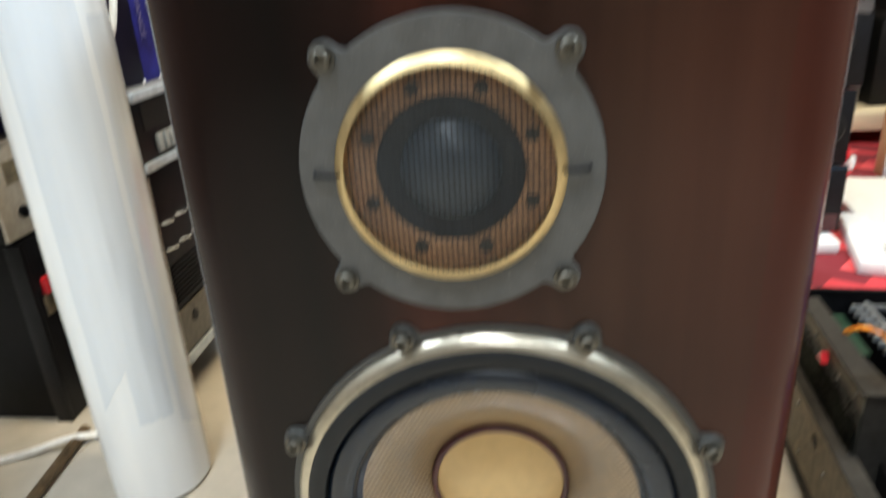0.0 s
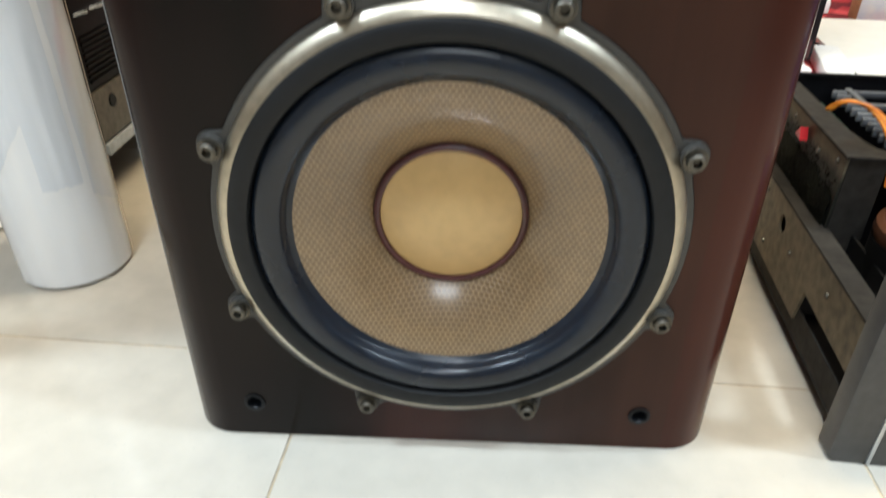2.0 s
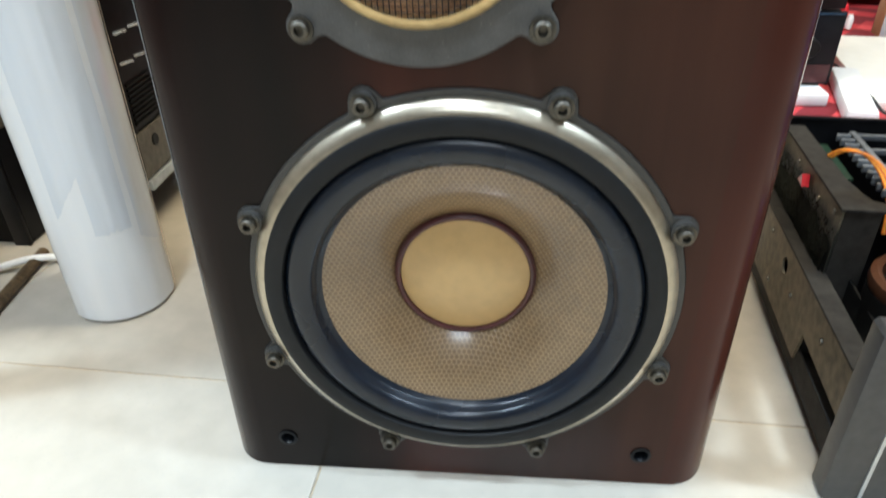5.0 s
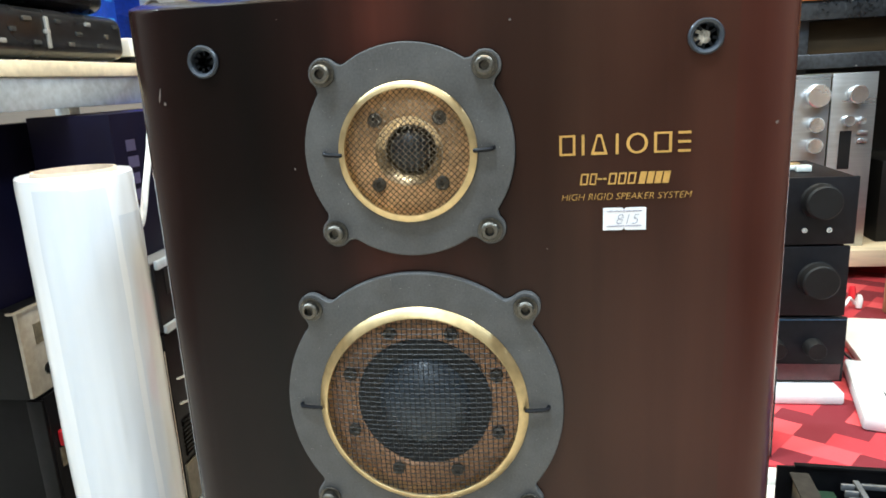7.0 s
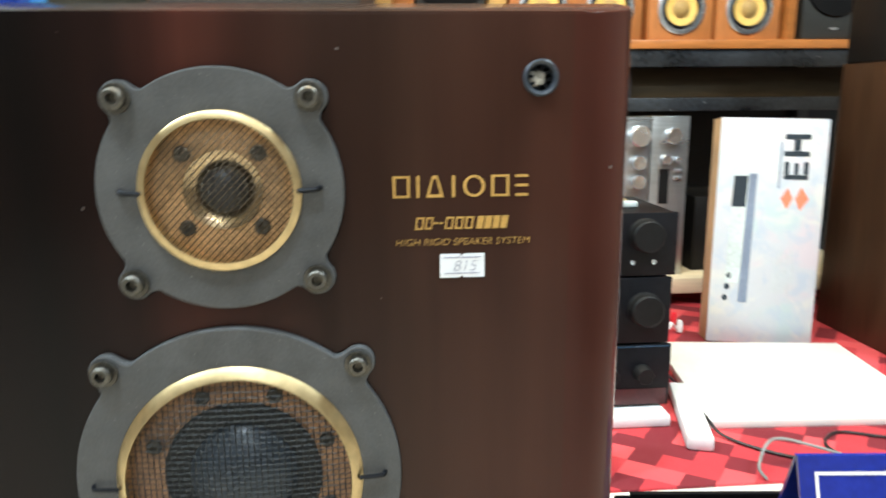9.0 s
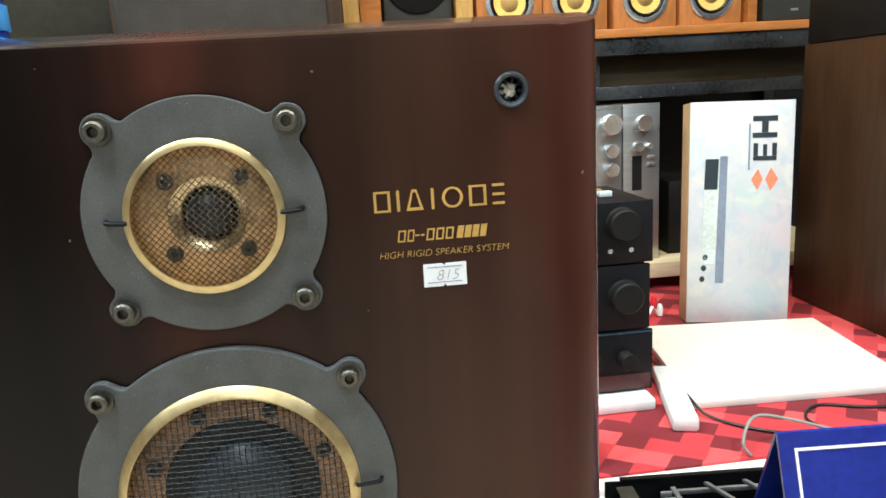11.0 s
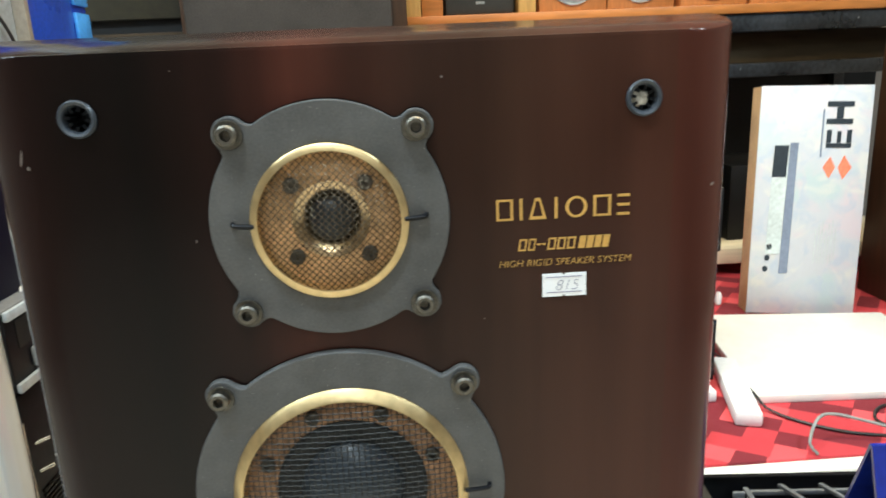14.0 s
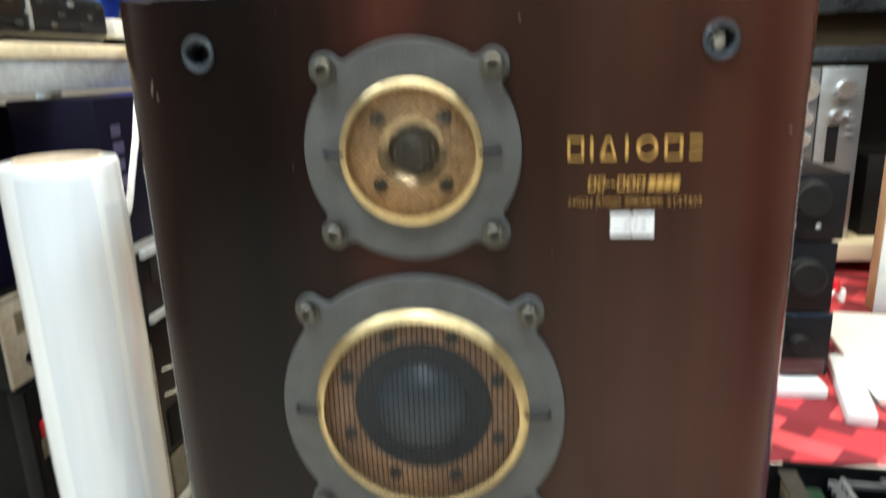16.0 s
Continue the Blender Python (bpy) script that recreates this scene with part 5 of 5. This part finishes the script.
silver_unit(0.60, 0.802, "silver amplifier standing on its side on the pale board", [(0.770, 0.384, 0.028), (0.770, 0.313, 0.019), (0.770, 0.262, 0.019)], [])
silver_unit(0.806, 0.912, "narrow silver tuner standing on its side on the pale board", [(0.863, 0.383, 0.022), (0.845, 0.320, 0.013), (0.877, 0.320, 0.008)],
            [("dial_window", box((0.832, -0.001, 0.20), (0.860, -0.0002, 0.295)), "dark"), ("button", box((0.874, -0.004, 0.265), (0.898, -0.0002, 0.274), 0.001), "silver_knob"), ("button", box((0.874, -0.004, 0.285), (0.898, -0.0002, 0.294), 0.001), "silver_knob")])
tagged(mesh_object("dark_box", box((0.95, 1.42, 0.1085), (1.12, 1.66, 0.32), 0.003), "dark"), "dark box on the pale board", "box")
tagged(mesh_object("red_cap_jar", joined(lathe([(0, 0), (0.03, 0), (0.032, 0.03), (0.03, 0.034), (0, 0.035)], 32, at=(0.128, 1.45, 0.680), axis="z")), "red_plastic"), "red lid of a jar behind the loudspeaker", "jar")
tagged(mesh_object("jar_stand", box((0.06, 1.42, 0.0), (0.2, 1.495, 0.6795), 0.002), "dark"), "dark box below the red lid", "box")

# ---- tall black loudspeaker behind ----
tall = thing("tall_black_loudspeaker", pose(0, 1.2, 0), "tall loudspeaker with a black cloth front and brown wooden sides", "loudspeaker")
part("cabinet", box((-0.432, 0.02, 0), (0.064, 0.28, 1.25), 0.003), "walnut", tall)
part("grille", box((-0.420, 0.0, 0.02), (0.032, 0.0195, 1.23), 0.008), "brown_cloth", tall, "brown-black cloth grille")
dark_cab = thing("black_rack_side", pose(0, 0, 0), "dark brown cabinet with a black gap between its doors", "cabinet")
part("carcass", box((-0.72, 1.275, 0), (-0.44, 1.55, 1.2), 0.002), "dark", dark_cab)
part("upper_door", box((-0.719, 1.26, 0.762), (-0.441, 1.2745, 1.198), 0.003), "dark_door", dark_cab, "dark olive-brown door")
part("lower_door", box((-0.719, 1.26, 0.02), (-0.441, 1.2745, 0.732), 0.003), "dark_brown", dark_cab, "dark brown door")

# ---- bench and old equipment along the other side ----
bench = thing("steel_bench", pose(0, 0, 0), "steel-framed bench with a pale wooden top", "bench")
part("top_board", box((-1.15, 0.12, 0.612), (-0.61, 1.24, 0.634), 0.002), "pine", bench, "pale wooden board")
part("front_beam", box((-0.637, 0.13, 0.566), (-0.615, 1.23, 0.6115), 0.002), "galvanised", bench, "galvanised steel beam")
for lx, ly in ((-0.66, 0.14), (-0.66, 1.20), (-1.12, 0.14), (-1.12, 1.20)):
    part("leg", box((lx - 0.02, ly - 0.02, -0.1919), (lx + 0.02, ly + 0.02, 0.6115), 0.002), "galvanised", bench)
post = thing("steel_upright", pose(-0.640, 0.87, 0.6345), "galvanised steel upright standing on the bench", "upright")
part("web", box((-0.02, -0.045, 0), (0.0, 0.045, 0.75), 0.002), "galvanised", post)
part("edge", box((-0.02, 0.0455, 0), (0.02, 0.06, 0.75), 0.002), "beige_panel", post, "yellowed edge")


def rack_unit(name, y0, y1, z0, z1, body_mat, face_mat, label, cat, x=-0.565, depth=0.40):
    u = thing(name, pose(x, y0, z0), label, cat)
    L, h = y1 - y0, z1 - z0
    part("case", box((-depth, 0, 0), (-0.0055, L, h), 0.003), body_mat, u)
    part("face", box((-0.005, 0.0, 0.002), (0.0, L, h - 0.002), 0.001), face_mat, u)
    return u, L, h


def dot(u, name, y, z, r, h, mat, label=""):
    part(name, lathe([(r, 0.0), (r, h * 0.85), (r * 0.9, h), (0, h)], 24, at=(0, y, z), axis="x"), mat, u, label)


u, L, h = rack_unit("black_power_amplifier", 0.300, 0.555, 0.0, 0.252, "black_paint", "black_metal", "heavy black power amplifier standing on the tiles", "amplifier", x=-0.547)
part("switch", box((0.0002, 0.008, 0.178), (0.008, 0.022, 0.200), 0.002), "red_plastic", u, "red rocker switch")
part("switch_plate", box((0.0002, 0.006, 0.150), (0.003, 0.024, 0.176), 0.001), "steel_sheet", u)
part("corner_rail", box((-0.02, -0.006, 0.0), (0.0, -0.0003, 0.248), 0.001), "black_metal", u)
u, L, h = rack_unit("beige_faced_amplifier", 0.288, 0.55, 0.2525, 0.368, "black_paint", "beige_panel", "black amplifier with a beige metal face stacked on another", "amplifier", x=-0.550)
dot(u, "screw", 0.032, 0.030, 0.007, 0.003, "black_metal", "dark screw")
part("rating_plate", box((0.0002, 0.02, 0.066), (0.001, 0.045, 0.092)), "steel_sheet", u)
part("top_fold", box((-0.012, -0.002, 0.1115), (0.002, 0.255, 0.114)), "beige_panel", u)
u, L, h = rack_unit("black_mixer_amplifier", 0.385, 0.72, 0.05, 0.316, "black_paint", "black_metal", "black rack amplifier with a steel foot rail, raised on feet", "amplifier", x=-0.43, depth=0.14)
part("foot_rail", box((0.0003, 0.0, 0.016), (0.004, L, 0.077), 0.001), "dull_rail", u, "dull steel foot rail")
part("foot_strip", box((0.0003, 0.0, 0.001), (0.008, L, 0.0145), 0.001), "galvanised", u, "bright lower strip")
for i in range(5):
    dot(u, "rail_screw", 0.040 + 0.07 * i, 0.057, 0.008, 0.006, "dark", "dark screw")
for i in range(8):
    part("toggle", cable([(0.0, 0.015 + 0.036 * i, 0.198), (0.007, 0.019 + 0.036 * i, 0.200), (0.013, 0.023 + 0.036 * i, 0.2015)], 0.0021), "silver_knob", u, "bright toggle switch")
    part("toggle", cable([(0.0, 0.013 + 0.036 * i, 0.163), (0.007, 0.017 + 0.036 * i, 0.165), (0.013, 0.021 + 0.036 * i, 0.1665)], 0.0021), "silver_knob", u, "bright toggle switch")
for i in range(9):
    part("vent", box((0.0002, 0.01, 0.086 + 0.0062 * i), (0.003, L - 0.01, 0.0892 + 0.0062 * i), 0.0006), "black_paint", u)
for fy in (0.04, 0.29):
    part("foot", lathe([(0, -0.05), (0.013, -0.05), (0.014, -0.0005), (0, -0.0005)], 20, at=(-0.05, fy, 0), axis="z"), "rubber", u)
    part("foot", lathe([(0, -0.05), (0.013, -0.05), (0.014, -0.0005), (0, -0.0005)], 20, at=(-0.11, fy, 0), axis="z"), "rubber", u)
u, L, h = rack_unit("grey_tuner", 0.387, 0.715, 0.3165, 0.412, "grey_tuner", "black_metal", "grey-framed tuner with a row of pale buttons on a black amplifier", "tuner", x=-0.43, depth=0.14)
for z0, z1 in ((0.001, 0.012), (0.086, 0.0975)):
    part("trim_bar", box((0.0003, 0.0, z0), (0.006, L, z1), 0.0015), "galvanised", u, "pale grey trim bar")
for i in range(12):
    part("button", box((0.0003, 0.040 + 0.0165 * i, 0.018), (0.006, 0.051 + 0.0165 * i, 0.041), 0.0015), "dim_button", u, "dim pale button")
part("dial", box((0.0003, 0.02, 0.048), (0.001, 0.3, 0.082)), "dark", u, "dark dial window")
part("top_lead", cable([(-0.02, 0.08, 0.0985), (-0.035, 0.12, 0.099), (-0.015, 0.17, 0.0985), (-0.04, 0.22, 0.099)], 0.0016), "white_cable", u, "thin pale lead lying on the tuner")

# cartons on the tuner
navy = thing("navy_carton", pose(-0.458, 0.30, 0.4125), "dark navy printed carton standing on a tuner", "carton")
part("panel", box((-0.11, 0.088, 0), (0.0, 0.185, 0.1855), 0.001), "navy", navy)
for i in range(5):
    part("brand_shape", box((0.0002, 0.114, 0.138 - 0.021 * i), (0.0008, 0.134 + 0.003 * (i % 2), 0.152 - 0.021 * i)), "navy_print", navy, "dim lilac brand shape")
flat = thing("navy_carton", pose(-0.599, 0.27, 0.3728), "flat dark navy carton standing on the beige-faced amplifier", "carton")
part("panel", box((-0.036, 0.0, 0), (0.0, 0.33, 0.2185), 0.001), "navy", flat)
part("brand_shape", box((0.0002, 0.20, 0.150), (0.0008, 0.222, 0.170)), "navy_print", flat, "dim lilac brand shape")
part("brand_shape", box((0.0002, 0.20, 0.118), (0.0008, 0.224, 0.138)), "navy_print", flat, "dim lilac brand shape")
blue = thing("blue_carton", pose(-0.458, 0.486, 0.4125), "blue printed carton standing on a tuner", "carton")
part("panel", box((-0.11, 0, 0), (0.0, 0.20, 0.1855), 0.001), "blue_carton", blue)
for word, wy in (("PERFORMANCE", 0.012), ("LEGENDARY", 0.038)):
    wm = text_mesh(word, 0.0165, 0.0004)
    part("words", moved(wm, Matrix.Translation((0.0006, wy, 0.168)) @ Matrix.Rotation(radians(90), 4, "Z") @ Matrix.Rotation(radians(90), 4, "Y")), "dim_print", blue, "dim lilac words printed down the carton", smooth=False)

# on the bench
stereo = thing("cassette_stereo", pose(-0.63, 0.14, 0.6345), "black cassette stereo standing on the pale board", "stereo")
part("lower_panel", box((-0.34, 0, 0.004), (0.012, 0.560, 0.075), 0.018, seg=4), "stereo_black", stereo, "projecting control panel with rounded edges")
part("upper_case", box((-0.34, 0.0, 0.079), (-0.004, 0.555, 0.26), 0.026, seg=4), "stereo_black", stereo)
for i in range(2):
    well = part("deck_frame", box((-0.0038, 0.028 + 0.26 * i, 0.098), (0.002, 0.258 + 0.26 * i, 0.205), 0.010, seg=3), "dark", stereo, "glossy black cassette door")
    part("deck_window", box((0.0022, 0.060 + 0.26 * i, 0.130), (0.0034, 0.226 + 0.26 * i, 0.185), 0.001), "black_glass", well, "dark cassette window")
    part("deck_label", box((0.0022, 0.110 + 0.26 * i, 0.112), (0.0030, 0.150 + 0.26 * i, 0.117)), "grey_cable", well)
rnd = random.Random(12)
for i in range(24):
    y, z = 0.03 + 0.0215 * i + rnd.uniform(-0.004, 0.004), 0.022 + 0.016 * (i % 3)
    part("key", box((0.0115, y, z), (0.0150, y + 0.010 + 0.006 * rnd.random(), z + 0.006), 0.001), ("dim_button", "grey_monitor", "dull_rail", "grey_monitor")[i % 4], stereo)
part("slider", box((0.0115, 0.375, 0.018), (0.0155, 0.381, 0.062), 0.001), "dim_button", stereo)
for y in (0.05, 0.5):
    part("foot", lathe([(0, 0), (0.012, 0), (0.012, 0.004), (0, 0.0042)], 16, at=(-0.05, y, 0), axis="z"), "rubber", stereo)
    part("foot", lathe([(0, 0), (0.012, 0), (0.012, 0.004), (0, 0.0042)], 16, at=(-0.29, y, 0), axis="z"), "rubber", stereo)
strip = thing("power_strip", pose(-0.635, 0.735, 0.6345), "white power strip with its lead hanging off the bench", "power strip")
part("adapter", box((-0.048, 0.002, 0), (-0.002, 0.078, 0.012), 0.003), "black_paint", strip, "black plastic base")
part("body", box((-0.05, 0, 0.0125), (0.0, 0.075, 0.046), 0.006), "white", strip)
part("lead", cable([(-0.0003, 0.0305, 0.0134), (0.0606, -0.0377, 0.0223), (0.1308, -0.1559, 0.0183), (0.1860, -0.2514, -0.0015), (0.2010, -0.2805, -0.0390), (0.2019, -0.3005, -0.0806), (0.2038, -0.3186, -0.1251), (0.2038, -0.3377, -0.1696), (0.2019, -0.3514, -0.2092), (0.1991, -0.3586, -0.2218)], 0.0042), "white_cable", strip, "white lead hanging over the cartons")
part("black_lead", cable([(-0.02, 0.04, 0.028), (-0.01, 0.07, 0.10), (0.0, 0.11, 0.115), (0.005, 0.15, 0.06), (0.0, 0.17, 0.003)], 0.003), "black_cable", strip, "black lead")
crate = thing("blue_carton_stack", pose(-0.63, 0.945, 0.6345), "bright blue printed packet with light blue flaps on the bench", "carton")
part("packet", box((-0.25, 0, 0), (0, 0.165, 0.4), 0.003), "blue", crate)
part("packet_edge", box((-0.25, 0.166, 0), (-0.004, 0.235, 0.4), 0.003), "blue", crate)
for i in range(5):
    part("flap", box((-0.0038, 0.172, 0.01 + 0.07 * i), (0.004, 0.230, 0.065 + 0.07 * i), 0.002), "light_blue", crate, "light blue flap")
back = thing("blue_carton_stack", pose(-0.71, 0.73, 0.6345), "bright blue printed packet behind the steel upright", "carton")
part("packet", box((-0.2, 0.0, 0), (0, 0.10, 0.4), 0.003), "blue", back)
for i in range(6):
    part("printed_patch", box((0.0002, 0.01 + 0.03 * (i % 3), 0.06 + 0.06 * (i // 3)), (0.0008, 0.03 + 0.03 * (i % 3), 0.09 + 0.06 * (i // 3))), "light_blue", back)
tagged(mesh_object("rusty_rod", cable([(-0.537, 0.300, 0.007), (-0.523, 0.17, 0.007), (-0.50, -0.05, 0.007)], 0.007), "rust"), "thin rusty rod lying on the tiles", "rod")
tagged(mesh_object("white_lead", cable([(-0.50, 0.295, 0.004), (-0.54, 0.275, 0.012), (-0.60, 0.245, 0.005), (-0.72, 0.19, 0.005)], 0.0045), "white_cable"), "white lead lying on the tiles", "cable")

# ---- distances: the far things stand on the plan as paced out ----
def moved_out(names, sx, sy, sz, dx=0.0, dz=0.0, dy=0.0):
    m = Matrix.Translation((dx, dy, dz)) @ Matrix.Diagonal((sx, sy, sz, 1))
    for ob in [o for o in scene.objects if o.parent is None]:
        if ob.name.split(".")[0] in names:
            ob.matrix_world = m @ ob.matrix_world


moved_out(("black_amplifier", "small_parts_bag", "foam_block", "foam_bar", "plug_lead", "white_board", "power_lead", "audio_lead"), 1.046, 1.135, 1.025, -0.027, -0.0008)
moved_out(("walnut_loudspeaker", "black_cabinet"), 1.046, 1.135, 1.045, 0.012, -0.0012)
moved_out(("storage_rack", "wooden_case", "small_loudspeaker", "grey_monitor", "dark_box", "red_cap_jar", "jar_stand"), 1.046, 1.135, 1.068, -0.014, 0.0)
moved_out(("silver_amplifier",), 1.046, 1.138, 1.068, -0.024, 0.0)
moved_out(("tall_black_loudspeaker", "black_rack_side"), 1.075, 1.135, 1.05, -0.025, 0.0)
moved_out(("black_power_amplifier", "beige_faced_amplifier"), 1.068, 1.1, 1.011, 0.0135, 0.0)
moved_out(("steel_bench", "steel_upright", "cassette_stereo", "power_strip", "blue_carton_stack"), 0.847, 0.8723, 0.8017, 0.013, 0.1539, -0.0741)

# ---- floor tiles ----
TS, TR = 0.42, -2.85
tile_bm = box((0.0009, 0.0009, -0.0028), (TS - 0.0009, TS - 0.0009, 0.0), 0.0005, seg=1)
tile_me = None
for i in range(-6, 8):
    for j in range(-9, 6):
        m = pose(-0.1115, 0.0895, 0, 0, 0, TR) @ pose(i * TS, j * TS, 0)
        corners = [m @ Vector((a * TS, b * TS, 0)) for a in (0, 1) for b in (0, 1)]
        inside = [X0 < c.x < X1 and Y0 < c.y < Y1 for c in corners]
        if not any(inside):
            continue
        if not all(inside):
            # a tile at the foot of a wall is cut to fit
            cut_bm = moved(box((0.0009, 0.0009, -0.0028), (TS - 0.0009, TS - 0.0009, 0.0), 0.0005, seg=1), m)
            for co, no in (((X0, 0, 0), (-1, 0, 0)), ((X1, 0, 0), (1, 0, 0)), ((0, Y0, 0), (0, -1, 0)), ((0, Y1, 0), (0, 1, 0))):
                bmesh.ops.bisect_plane(cut_bm, geom=cut_bm.verts[:] + cut_bm.edges[:] + cut_bm.faces[:], plane_co=co, plane_no=no, clear_outer=True)
            part("tile", cut_bm, "tile", floor, smooth=False)
            continue
        if tile_me is None:
            tile = part("tile", tile_bm, "tile", floor, smooth=False)
            tile_me = tile.data
        else:
            tile = new("tile", tile_me)
            tile.parent = floor
        tile.matrix_basis = m
